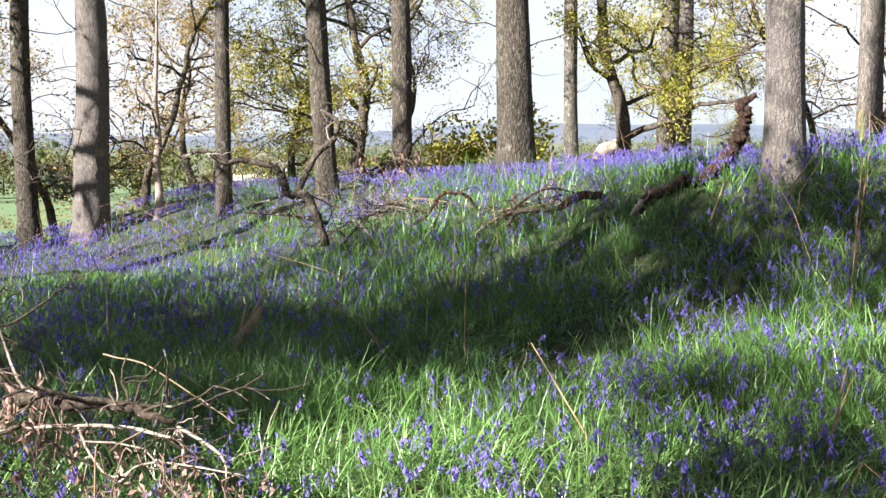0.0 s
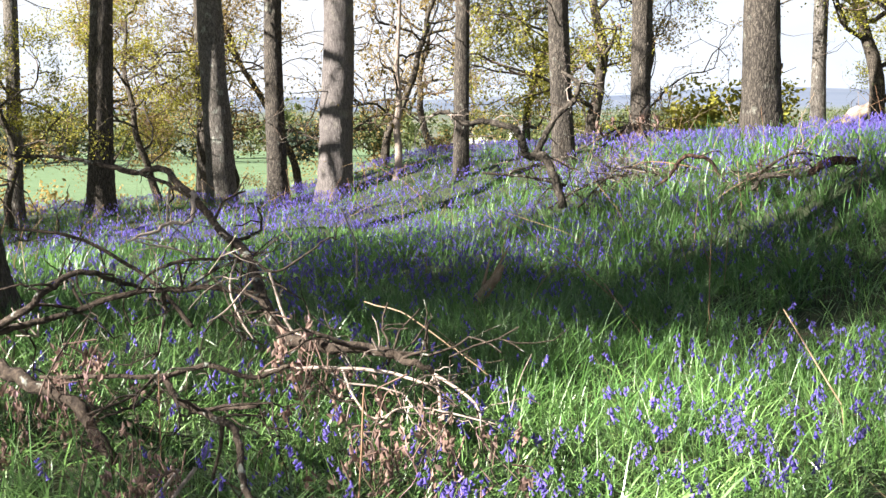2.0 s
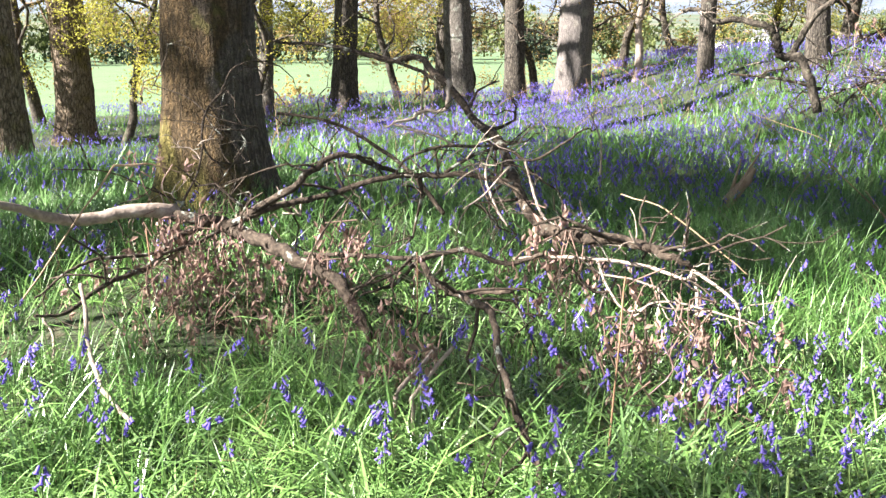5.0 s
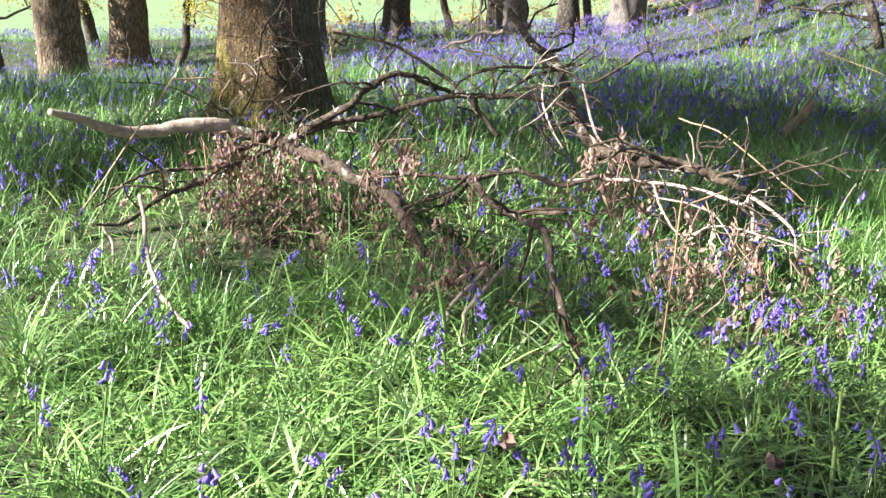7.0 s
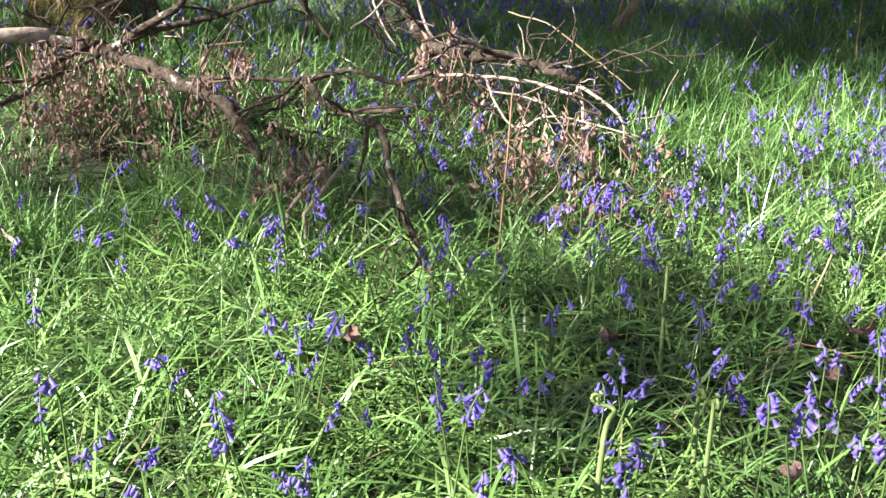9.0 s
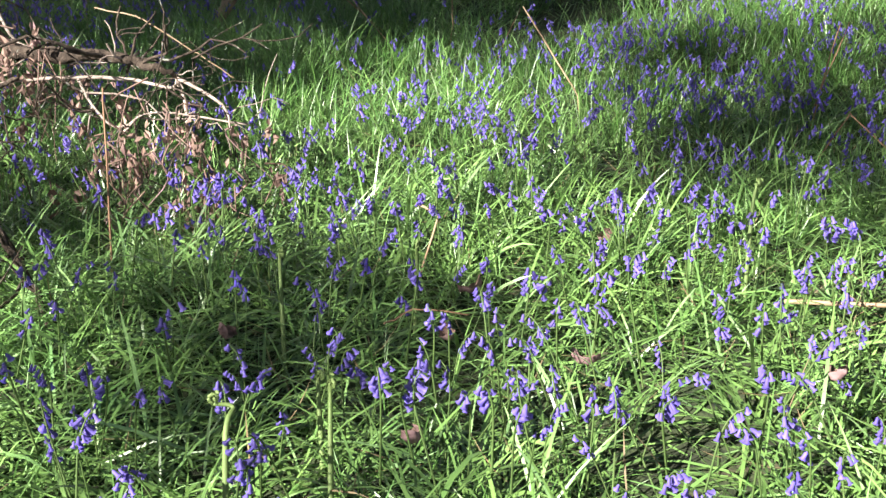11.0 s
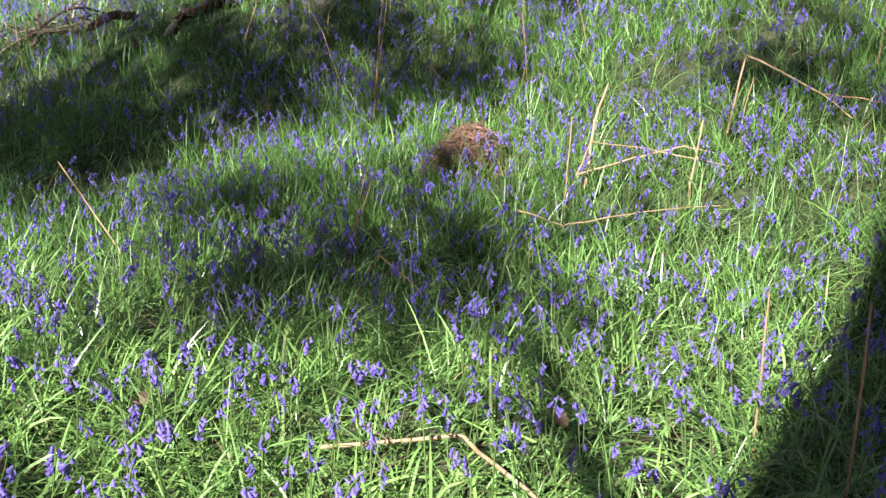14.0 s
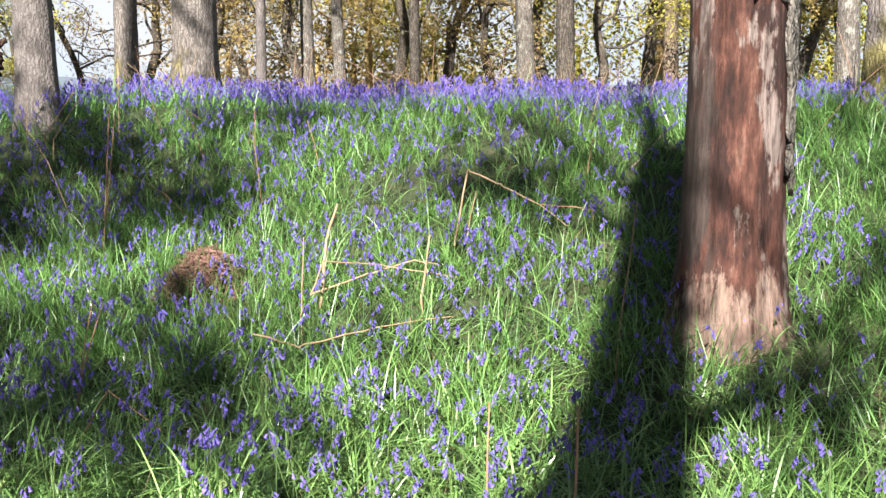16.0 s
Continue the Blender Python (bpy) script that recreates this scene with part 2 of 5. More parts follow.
def land():
    """Woodland soil near, then pasture, ploughed land, distant fields and hills coloured with blue haze."""
    mat = bpy.data.materials.new("land")
    mat.use_nodes = True
    n, l = mat.node_tree.nodes, mat.node_tree.links
    bs = n["Principled BSDF"]
    tc = n.new("ShaderNodeTexCoord")
    sep = n.new("ShaderNodeSeparateXYZ")
    l.new(tc.outputs["Object"], sep.inputs[0])

    def calc(op, a, b=0.0):
        m = n.new("ShaderNodeMath")
        m.operation = op
        for sock, val in zip(m.inputs, (a, b)):
            if isinstance(val, bpy.types.NodeSocket):
                l.new(val, sock)
            else:
                sock.default_value = val
        return m.outputs[0]

    def texture(scale, detail=5):
        t = n.new("ShaderNodeTexNoise")
        t.inputs["Scale"].default_value, t.inputs["Detail"].default_value = scale, detail
        l.new(tc.outputs["Object"], t.inputs["Vector"])
        return t.outputs[0]

    def step(val, lo, hi):
        m = n.new("ShaderNodeMapRange")
        m.interpolation_type = "SMOOTHSTEP"
        l.new(val, m.inputs[0])
        m.inputs[1].default_value, m.inputs[2].default_value = lo, hi
        return m.outputs[0]

    x, y = sep.outputs[0], sep.outputs[1]
    r = calc("SQRT", calc("ADD", calc("MULTIPLY", x, x), calc("MULTIPLY", y, y)))
    soil = ramp(n, l, texture(9.0), [(0.3, (0.016, 0.02, 0.008)), (0.55, (0.03, 0.045, 0.014)), (0.75, (0.07, 0.055, 0.032))])
    grass = ramp(n, l, texture(0.25), [(0.3, (0.085, 0.145, 0.062)), (0.7, (0.115, 0.18, 0.085))])
    earth = ramp(n, l, texture(0.12), [(0.3, (0.20, 0.15, 0.115)), (0.7, (0.26, 0.195, 0.15))])
    far = ramp(n, l, texture(0.006, 2), [(0.38, (0.06, 0.095, 0.05)), (0.48, (0.14, 0.135, 0.095)), (0.52, (0.065, 0.095, 0.06)), (0.62, (0.105, 0.115, 0.085))])
    # the blue of distance haze is put into the far hills' colour
    hazy_hills = ramp(n, l, texture(0.004, 4), [(0.35, (0.085, 0.11, 0.165)), (0.65, (0.125, 0.15, 0.205))])
    col = blend(n, l, "MIX", step(calc("ADD", r, calc("MULTIPLY", texture(0.5), 6.0)), 36, 46), soil, grass)
    # ploughed strip to the right of a line through the pasture
    strip = calc("MULTIPLY", step(calc("ADD", calc("MULTIPLY", x, 1.0), calc("MULTIPLY", y, 0.145)), -4, 2), step(r, 150, 190))
    col = blend(n, l, "MIX", strip, col, earth)
    col = blend(n, l, "MIX", step(r, 330, 345), col, far)
    col = blend(n, l, "MIX", step(r, 1250, 1600), col, hazy_hills)
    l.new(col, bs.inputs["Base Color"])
    bs.inputs["Roughness"].default_value = 0.95
    bp = n.new("ShaderNodeBump")
    bp.inputs["Strength"].default_value, bp.inputs["Distance"].default_value = 0.5, 0.05
    l.new(texture(30.0), bp.inputs["Height"])
    l.new(bp.outputs[0], bs.inputs["Normal"])
    return mat


M_land = land()
M_grass = fibre("grass_blade", [(0.3, (0.065, 0.18, 0.042)), (0.7, (0.18, 0.37, 0.105))], 3.0, rough=0.4, bump=0, through=0.2, island=0.55, mottle=0.5, patch_scale=1.9, spec=0.55)
M_strap = fibre("bluebell_leaf", [(0.3, (0.1, 0.22, 0.068)), (0.7, (0.25, 0.435, 0.14))], 4.0, rough=0.33, bump=0, through=0.12, island=0.6, spec=0.85)
M_stem = fibre("flower_stem", [(0.3, (0.08, 0.15, 0.04)), (0.7, (0.14, 0.20, 0.07))], 6.0, rough=0.5, bump=0, through=0.15)
M_bell = fibre("bluebell_petal", [(0.3, (0.11, 0.085, 0.5)), (0.7, (0.25, 0.2, 0.76))], 20.0, rough=0.5, bump=0, through=0.3, island=0.5)
M_bark = fibre("grey_oak_bark", [(0.3, (0.047, 0.041, 0.036)), (0.48, (0.162, 0.142, 0.124)), (0.7, (0.297, 0.270, 0.243))], 52.0, (1, 1, 0.16), 0.9, 0.9, spots=((0.27, 0.27, 0.235), 5.0, 0.6), cracks=(30.0, 0.2, 0.6))
# darker copy of the oak bark: shade on the brow trunks, put into colour
M_bark_shaded = fibre("shaded_oak_bark", [(0.3, (0.025, 0.019, 0.018)), (0.5, (0.096, 0.081, 0.067)), (0.72, (0.228, 0.193, 0.161))], 50.0, (1, 1, 0.2), 0.9, 1.0, spots=((0.2, 0.195, 0.165), 4.0, 0.63), cracks=(28.0, 0.22, 0.65))
M_bark_pale = fibre("pale_bark", [(0.3, (0.085, 0.073, 0.068)), (0.5, (0.17, 0.148, 0.142)), (0.72, (0.25, 0.222, 0.212))], 55.0, (1, 1, 0.16), 0.9, 0.8, spots=((0.20, 0.18, 0.16), 3.5, 0.6), cracks=(34.0, 0.18, 0.4))
M_bark_moss = fibre("mossy_bark", [(0.3, (0.042, 0.030, 0.021)), (0.5, (0.143, 0.105, 0.072)), (0.72, (0.285, 0.232, 0.180))], 48.0, (1, 1, 0.18), 0.95, 1.0, patch=(0.12, 0.095, 0.03), patch_at=0.56, patch_scale=1.6, spots=((0.26, 0.25, 0.22), 9.0, 0.68), cracks=(24.0, 0.25, 0.65))
M_bark_gold = fibre("yellow_moss_bark", [(0.3, (0.06, 0.053, 0.048)), (0.5, (0.15, 0.13, 0.12)), (0.7, (0.25, 0.225, 0.21))], 46.0, (1, 1, 0.25), 0.95, 0.8, patch=(0.15, 0.135, 0.06), patch_scale=2.2, patch_at=0.64, cracks=(26.0, 0.25, 0.45), foot=((0.15, 0.13, 0.055), 0.6, (-0.8, -0.4, 0)))
M_limb = fibre("limb_bark", [(0.3, (0.03, 0.025, 0.02)), (0.5, (0.095, 0.078, 0.062)), (0.7, (0.19, 0.16, 0.13))], 26.0, (1, 1, 0.6), 0.92, 0.7, spots=((0.2, 0.19, 0.12), 5.0, 0.62), cracks=(20.0, 0.6, 0.5))
M_twig = fibre("twig_bark", [(0.3, (0.09, 0.06, 0.045)), (0.7, (0.22, 0.16, 0.12))], 14.0, (1, 1, 1), 0.9, 0)
M_leaf_y = fibre("young_oak_leaf", [(0.3, (0.3, 0.31, 0.05)), (0.7, (0.52, 0.49, 0.11))], 0.8, rough=0.5, bump=0, through=0.45, island=0.35)
M_leaf_g = fibre("green_leaf", [(0.3, (0.14, 0.20, 0.025)), (0.7, (0.30, 0.34, 0.05))], 0.8, rough=0.5, bump=0, through=0.45, island=0.35)
M_leaf_b = fibre("bronze_leaf", [(0.3, (0.29, 0.21, 0.085)), (0.7, (0.5, 0.385, 0.15))], 0.8, rough=0.55, bump=0, through=0.45, island=0.35)
M_far = fibre("far_foliage", [(0.3, (0.055, 0.08, 0.035)), (0.7, (0.16, 0.19, 0.07))], 0.05, rough=0.8, bump=0, through=0.2, island=0.45)
M_conifer = fibre("conifer_foliage", [(0.3, (0.03, 0.05, 0.035)), (0.7, (0.06, 0.08, 0.05))], 0.05, rough=0.8, bump=0, island=0.4)
M_wood = fibre("bare_dead_wood", [(0.3, (0.19, 0.145, 0.12)), (0.55, (0.38, 0.305, 0.26)), (0.75, (0.58, 0.5, 0.44))], 30.0, (1, 1, 1), 0.75, 0.4)
M_dead = fibre("dead_branch_bark", [(0.3, (0.02, 0.014, 0.011)), (0.52, (0.07, 0.051, 0.038)), (0.75, (0.17, 0.13, 0.1))], 40.0, (1, 1, 1), 0.9, 1.0, spots=((0.3, 0.31, 0.27), 16.0, 0.61))
M_rust = fibre("rotten_red_wood", [(0.3, (0.02, 0.012, 0.009)), (0.52, (0.065, 0.034, 0.025)), (0.75, (0.17, 0.1, 0.075))], 30.0, (1, 1, 0.7), 0.95, 1.0, cracks=(14.0, 0.6, 0.7))
M_straw = fibre("dead_bracken_stalk", [(0.3, (0.24, 0.15, 0.09)), (0.7, (0.43, 0.32, 0.21))], 18.0, rough=0.55, bump=0.1)
M_cane = fibre("brown_bracken_stalk", [(0.3, (0.2, 0.112, 0.068)), (0.7, (0.34, 0.2, 0.12))], 18.0, rough=0.6, bump=0.1)
M_dry = fibre("withered_leaf", [(0.3, (0.15, 0.09, 0.085)), (0.7, (0.45, 0.32, 0.3))], 14.0, rough=0.75, bump=0, through=0.25, island=0.45)
M_hay = fibre("dead_grass_blade", [(0.3, (0.17, 0.12, 0.075)), (0.7, (0.34, 0.27, 0.17))], 14.0, rough=0.8, bump=0, through=0.2, island=0.2)
M_litter = fibre("bracken_litter", [(0.3, (0.13, 0.066, 0.056)), (0.7, (0.32, 0.2, 0.175))], 18.0, rough=0.85, bump=0, island=0.4)
M_fern = fibre("fern_crozier", [(0.3, (0.12, 0.19, 0.055)), (0.7, (0.2, 0.27, 0.095))], 20.0, rough=0.6, bump=0)
M_white = fibre("white_lime_wash", [(0.3, (0.74, 0.73, 0.70)), (0.7, (0.82, 0.81, 0.78))], 1.0, rough=0.9, bump=0)
M_slate = fibre("slate_roof", [(0.3, (0.12, 0.12, 0.13)), (0.7, (0.19, 0.19, 0.21))], 2.0, rough=0.7, bump=0)
M_pane = fibre("dark_glass", [(0.3, (0.02, 0.025, 0.03)), (0.7, (0.04, 0.045, 0.05))], 2.0, rough=0.1, bump=0)
M_old_oak = fibre("old_oak_bark", [(0.3, (0.04, 0.032, 0.027)), (0.5, (0.115, 0.095, 0.08)), (0.72, (0.25, 0.215, 0.19))], 46.0, (1, 1, 0.22), 0.95, 1.0, patch=(0.098, 0.066, 0.034), patch_scale=4.0, patch_stretch=(1, 1, 0.5), side=(-0.95, -0.35, 0.0), patch_at=0.38, spots=((0.1, 0.085, 0.032), 6.0, 0.62), cracks=(44.0, 0.22, 0.45), deep=0.03, foot=((0.2, 0.165, 0.055), 0.33, (-1.2, -0.3, 0)))
def stump_wood():
    """Bare weathered trunk: red rotten wood, pale and dark patches, dark grey-brown towards one side, fine vertical
    grain.
    """
    mat = bpy.data.materials.new("bare_red_trunk_wood")
    mat.use_nodes = True
    n, l = mat.node_tree.nodes, mat.node_tree.links
    bs, tc = n["Principled BSDF"], n.new("ShaderNodeTexCoord")

    def streaks(scale, stretch, shift, detail=8, rough=0.65):
        mp, t = n.new("ShaderNodeMapping"), n.new("ShaderNodeTexNoise")
        mp.inputs["Scale"].default_value, mp.inputs["Location"].default_value = (1, 1, stretch), (shift, shift * 2, 0)
        l.new(tc.outputs["Object"], mp.inputs[0])
        l.new(mp.outputs[0], t.inputs["Vector"])
        t.inputs["Scale"].default_value, t.inputs["Detail"].default_value, t.inputs["Roughness"].default_value = scale, detail, rough
        return t.outputs[0]

    def mask(src, at, soft=0.035):
        return ramp(n, l, src, [(at, (0, 0, 0)), (at + soft, (1, 1, 1))])

    col = ramp(n, l, streaks(12, 0.34, 0, 10, 0.72), [(0.34, (0.022, 0.011, 0.009)), (0.45, (0.05, 0.02, 0.015)), (0.55, (0.088, 0.036, 0.026)), (0.68, (0.15, 0.08, 0.062))])
    col = blend(n, l, "MIX", mask(streaks(6, 0.3, 4.3, 10, 0.7), 0.53, 0.06), col, (0.028, 0.013, 0.011))
    col = blend(n, l, "MIX", mask(streaks(6, 0.32, 9.1, 10, 0.7), 0.54, 0.05), col, (0.19, 0.148, 0.135))
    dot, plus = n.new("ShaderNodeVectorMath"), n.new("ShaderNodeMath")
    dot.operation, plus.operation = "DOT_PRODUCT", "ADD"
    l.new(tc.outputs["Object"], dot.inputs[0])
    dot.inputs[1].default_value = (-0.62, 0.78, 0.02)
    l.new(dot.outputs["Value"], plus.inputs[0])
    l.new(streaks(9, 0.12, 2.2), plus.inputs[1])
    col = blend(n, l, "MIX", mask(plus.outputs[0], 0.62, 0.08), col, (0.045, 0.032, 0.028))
    foot, low = n.new("ShaderNodeSeparateXYZ"), n.new("ShaderNodeMath")
    l.new(tc.outputs["Object"], foot.inputs[0])
    low.operation = "MULTIPLY_ADD"
    l.new(ramp(n, l, streaks(7, 0.3, 6.6, 10, 0.75), [(0.4, (0, 0, 0)), (0.62, (1, 1, 1))]), low.inputs[0])
    low.inputs[1].default_value = -0.34
    l.new(foot.outputs[2], low.inputs[2])
    col = blend(n, l, "MIX", ramp(n, l, low.outputs[0], [(0.0, (0.62, 0.62, 0.62)), (0.09, (0, 0, 0))]), col, (0.27, 0.19, 0.155))
    grain = streaks(42, 0.13, 1.0, 8, 0.7)
    col = blend(n, l, "MULTIPLY", 0.85, col, ramp(n, l, grain, [(0.36, (0.3, 0.3, 0.3)), (0.6, (1.15, 1.15, 1.15))]))
    l.new(col, bs.inputs["Base Color"])
    bs.inputs["Roughness"].default_value, bs.inputs["Specular IOR Level"].default_value = 0.8, 0.25
    bp = n.new("ShaderNodeBump")
    bp.inputs["Strength"].default_value, bp.inputs["Distance"].default_value = 0.8, 0.02
    l.new(grain, bp.inputs["Height"])
    l.new(bp.outputs[0], bs.inputs["Normal"])
    return mat


M_stump = stump_wood()


# ---- ground ----
def ground():
    radii = np.concatenate([[0.0], np.geomspace(0.4, 3200, 170)])
    k = 288
    az = np.arange(k) * 2 * np.pi / k
    x, y = radii[1:, None] * np.sin(az), radii[1:, None] * np.cos(az)
    v = np.vstack([[0, 0, height(0, 0)], np.stack([x, y, height(x, y)], -1).reshape(-1, 3)])
    i, j = np.meshgrid(np.arange(len(radii) - 2), np.arange(k), indexing="ij")
    a, b = 1 + i * k + j, 1 + i * k + (j + 1) % k
    f = np.concatenate([np.stack([a, b + k, b], -1).reshape(-1, 3), np.stack([a, a + k, b + k], -1).reshape(-1, 3),
                        np.stack([np.zeros(k, int), 1 + np.arange(k), 1 + (np.arange(k) + 1) % k], -1)])
    f = f[:, ::-1]
    bt = Batch()
    bt.add(v, f)
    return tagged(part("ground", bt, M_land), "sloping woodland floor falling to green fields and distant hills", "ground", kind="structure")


ground()


# ---- trees ----
def trunk_shape(batch, rng, h, r, top=0.6, flare=0.55, lean=(0, 0), sides=22, rings=60, rough=0.06, jag=0.0, bow=0.05, z0=-0.15):
    z = z0 + (h - z0) * np.linspace(0, 1, rings) ** 1.5
    a = np.arange(sides) * 2 * np.pi / sides
    field, lobes, ph = wobble(rng, 7), rng.integers(3, 6), rng.uniform(0, 6.28)
    zz, aa = np.meshgrid(z, a, indexing="ij")
    rad = r * (1 - (1 - top) * np.clip(zz / h, 0, 1)) * (1 + flare * np.exp(-np.clip(zz, 0, None) / 0.32) * (0.75 + 0.35 * np.cos(lobes * aa + ph)))
    rad = rad * (1 + rough * field(3.2 * np.cos(aa) + 2 * np.sin(aa), 1.1 * zz) + rough * 0.7 * np.sin(11 * aa + 1.5 * field(0.8 * zz, aa * 0)) + 0.3 * rough * rng.normal(size=zz.shape))
    cx = lean[0] * zz + bow * r * 6 * np.sin(zz * 0.55 + ph)
    cy = lean[1] * zz + bow * r * 6 * np.cos(zz * 0.47 + ph)
    if jag:
        zz = zz + jag * (zz / h) ** 6 * rng.normal(size=sides)
    v = np.stack([cx + rad * np.cos(aa), cy + rad * np.sin(aa), zz], -1).reshape(-1, 3)
    i, j = np.meshgrid(np.arange(rings - 1), np.arange(sides), indexing="ij")
    p, q = i * sides + j, i * sides + (j + 1) % sides
    f = np.concatenate([np.stack([p, q, q + sides], -1).reshape(-1, 3), np.stack([p, q + sides, p + sides], -1).reshape(-1, 3)])
    k = np.arange(sides)
    f = np.concatenate([f, np.stack([np.full(sides, len(v)), (rings - 1) * sides + k, (rings - 1) * sides + (k + 1) % sides], -1)])
    v = np.vstack([v, [cx[-1, 0], cy[-1, 0], h - 0.05]])
    batch.add(v, f)
    return lambda zq: np.array([np.interp(zq, z, cx[:, 0]), np.interp(zq, z, cy[:, 0]), zq])


def unit(v):
    return v / (np.linalg.norm(v) + 1e-9)


def grow(rng, p, d, length, r, depth, tubes, tips, wig=0.3, up=0.06, kids=3):
    n = 6 if depth > 1 else 4
    pts, d = [np.array(p, float)], unit(np.array(d, float))
    for _ in range(n):
        d = unit(d + rng.normal(size=3) * wig + (0, 0, up))
        pts.append(pts[-1] + d * length / n)
    tubes.append((np.array(pts), r, r * 0.5, depth))
    tips.append(pts[-1])
    if depth:
        for _ in range(kids):
            i = rng.integers(2, n + 1)
            grow(rng, pts[i], d + rng.normal(size=3) * 0.9, length * rng.uniform(0.45, 0.75), r * (0.62 if i < n - 2 else 0.5), depth - 1, tubes, tips, wig, up, kids)
    else:
        tips.append(pts[n // 2])


def leaf_cloud(batch, rng, tips, per, spread, size, droop=0.0, slim=0.55):
    tips = np.repeat(np.asarray(tips), per, axis=0)
    n = len(tips)
    c = tips + rng.normal(size=(n, 3)) * spread
    a = rng.normal(size=(n, 3))
    a[:, 2] -= droop
    a /= np.linalg.norm(a, axis=1)[:, None]
    b = np.cross(a, rng.normal(size=(n, 3)))
    b /= np.linalg.norm(b, axis=1)[:, None] + 1e-9
    up = np.cross(a, b)
    s = size * rng.uniform(0.6, 1.25, (n, 1))
    v = np.stack([c - a * s, c + b * s * slim + up * s * 0.25, c + a * s, c - b * s * slim + up * s * 0.25], 1)
    k = np.arange(n)[:, None] * 4
    batch.add(v, np.concatenate([k + [0, 1, 2], k + [0, 2, 3]]))


def crown_parts(thing, rng, limbs, mat_limb, mat_leaf, per, spread, size, sides=6):
    """Each limb with its twigs as a part, and the leaves as one crown."""
    all_tips, twigs = [], Batch()
    for tubes, tips in limbs:
        bt = Batch()
        for pts, r0, r1, depth in tubes:
            if depth >= tubes[0][3]:
                tube(bt, pts, [r0, r1], sides, 0.06, rng)
            else:
                tube(twigs, pts, [r0, r1], 4 if depth else 3, cap=False)
        part("limb", bt, mat_limb, thing)
        all_tips += tips
    if twigs.n:
        tagged(part("twig_mass", twigs, M_twig, thing), kind="stuff")
    if per:
        bt = Batch()
        leaf_cloud(bt, rng, all_tips, per, spread, size)
        part("crown", bt, mat_leaf, thing, smooth=False)


def oak(x, y, dia, mat, seed, h=13.0, low=6.5, limbs=6, reach=2.6, leaf=None, per=4, flare=0.45, lean=(0, 0), sides=22, spurs=0, label="tall grey-barked oak with a high sparse spring crown", spread=0.3, size=0.085, sink=0.0, top=0.6, ridges=0.06):
    rng = np.random.default_rng(seed)
    thing = base("oak_tree", (x, y, float(height(x, y)) - sink), label, "tree", "oaks of the wood")
    bt = Batch()
    axis = trunk_shape(bt, rng, h, dia / 2, top, flare, lean, sides, 64 if sides > 16 else 34, ridges)
    part("trunk", bt, mat, thing)
    made = []
    for k in range(limbs):
        z = low + (h - low) * (k + rng.uniform(0, 0.8)) / limbs
        a = rng.uniform(0, 6.28)
        tubes, tips = [], []
        grow(rng, axis(min(z, h - 0.2)), (math.cos(a), math.sin(a), 0.45), reach * rng.uniform(0.8, 1.2), dia * 0.16, 2, tubes, tips)
        made.append((tubes, tips))
    for k in range(spurs):
        z, a = rng.uniform(0.9, 5.5), rng.uniform(0, 6.28)
        tubes, tips = [], []
        grow(rng, axis(z) + np.array([math.cos(a), math.sin(a), 0]) * dia * 0.4, (math.cos(a), math.sin(a), 0.1), rng.uniform(0.5, 1.3), 0.012, 1, tubes, tips, 0.4, 0.0)
        made.append((tubes, []))
    crown_parts(thing, rng, made, M_limb, leaf or M_leaf_g, per, spread, size)
    return thing


def young_oak(seed, leaf, per, h=6.5, crooked=0.2, start=1.3, limbs=9, reach=2.4, r=0.14, label="crooked young oak with yellow-green spring leaves", size=0.04, bark=None):
    """A low crooked tree whose leafy branches start near the ground; built at the origin."""
    rng = np.random.default_rng(seed)
    thing = base("young_oak", (0, 0, -50), label, "tree", "crooked young oaks behind the clearing")
    pts, d = [np.array([0, 0, -0.2])], np.array([0, 0, 1.0])
    for _ in range(12):
        d = unit(d + rng.normal(size=3) * crooked * (1, 1, 0.3) + (0, 0, 0.18))
        pts.append(pts[-1] + d * h / 12)
    pts = spline(pts, 3)
    bt = Batch()
    tube(bt, pts, [r * 1.0, r * 0.72, r * 0.6, r * 0.42, r * 0.16], 12, 0.06, rng)
    part("trunk", bt, bark or M_limb, thing)
    made = []
    for k in range(limbs):
        i = int(len(pts) * (start / h + (0.97 - start / h) * (k + rng.uniform(0, 0.7)) / limbs))
        a = rng.uniform(0, 6.28)
        tubes, tips = [], []
        grow(rng, pts[min(i, len(pts) - 1)], (math.cos(a), math.sin(a), 0.35), reach * rng.uniform(0.7, 1.25) * (1 - 0.35 * k / limbs), r * 0.3, 3, tubes, tips, 0.34, 0.05)
        made.append((tubes, tips))
    crown_parts(thing, rng, made, bark or M_limb, leaf, int(per * 1.6), 0.15, size)
    return thing


# trees round the clearing: x, y, diameter, bark
oak(-8.1, 22.0, 0.40, M_bark_shaded, 1, spurs=8, leaf=M_leaf_b, low=4.0, label="dark lichen-flecked oak trunk on the edge of the bluebells")
oak(-6.55, 20.95, 0.64, M_bark_pale, 2, flare=0.3, spurs=14, label="pale grey oak trunk with thin epicormic twigs")
oak(-9.3, 21.7, 0.58, M_bark, 3, flare=0.25, label="straight grey oak trunk with furrowed bark")
oak(-11.0, 20.1, 0.49, M_bark_shaded, 4, spurs=8, leaf=M_leaf_b, lean=(0.012, 0), label="lichen-spotted oak trunk beside the green field")
oak(-10.6, 23.9, 0.33, M_bark_shaded, 5, spurs=5, leaf=M_leaf_y, sides=14)
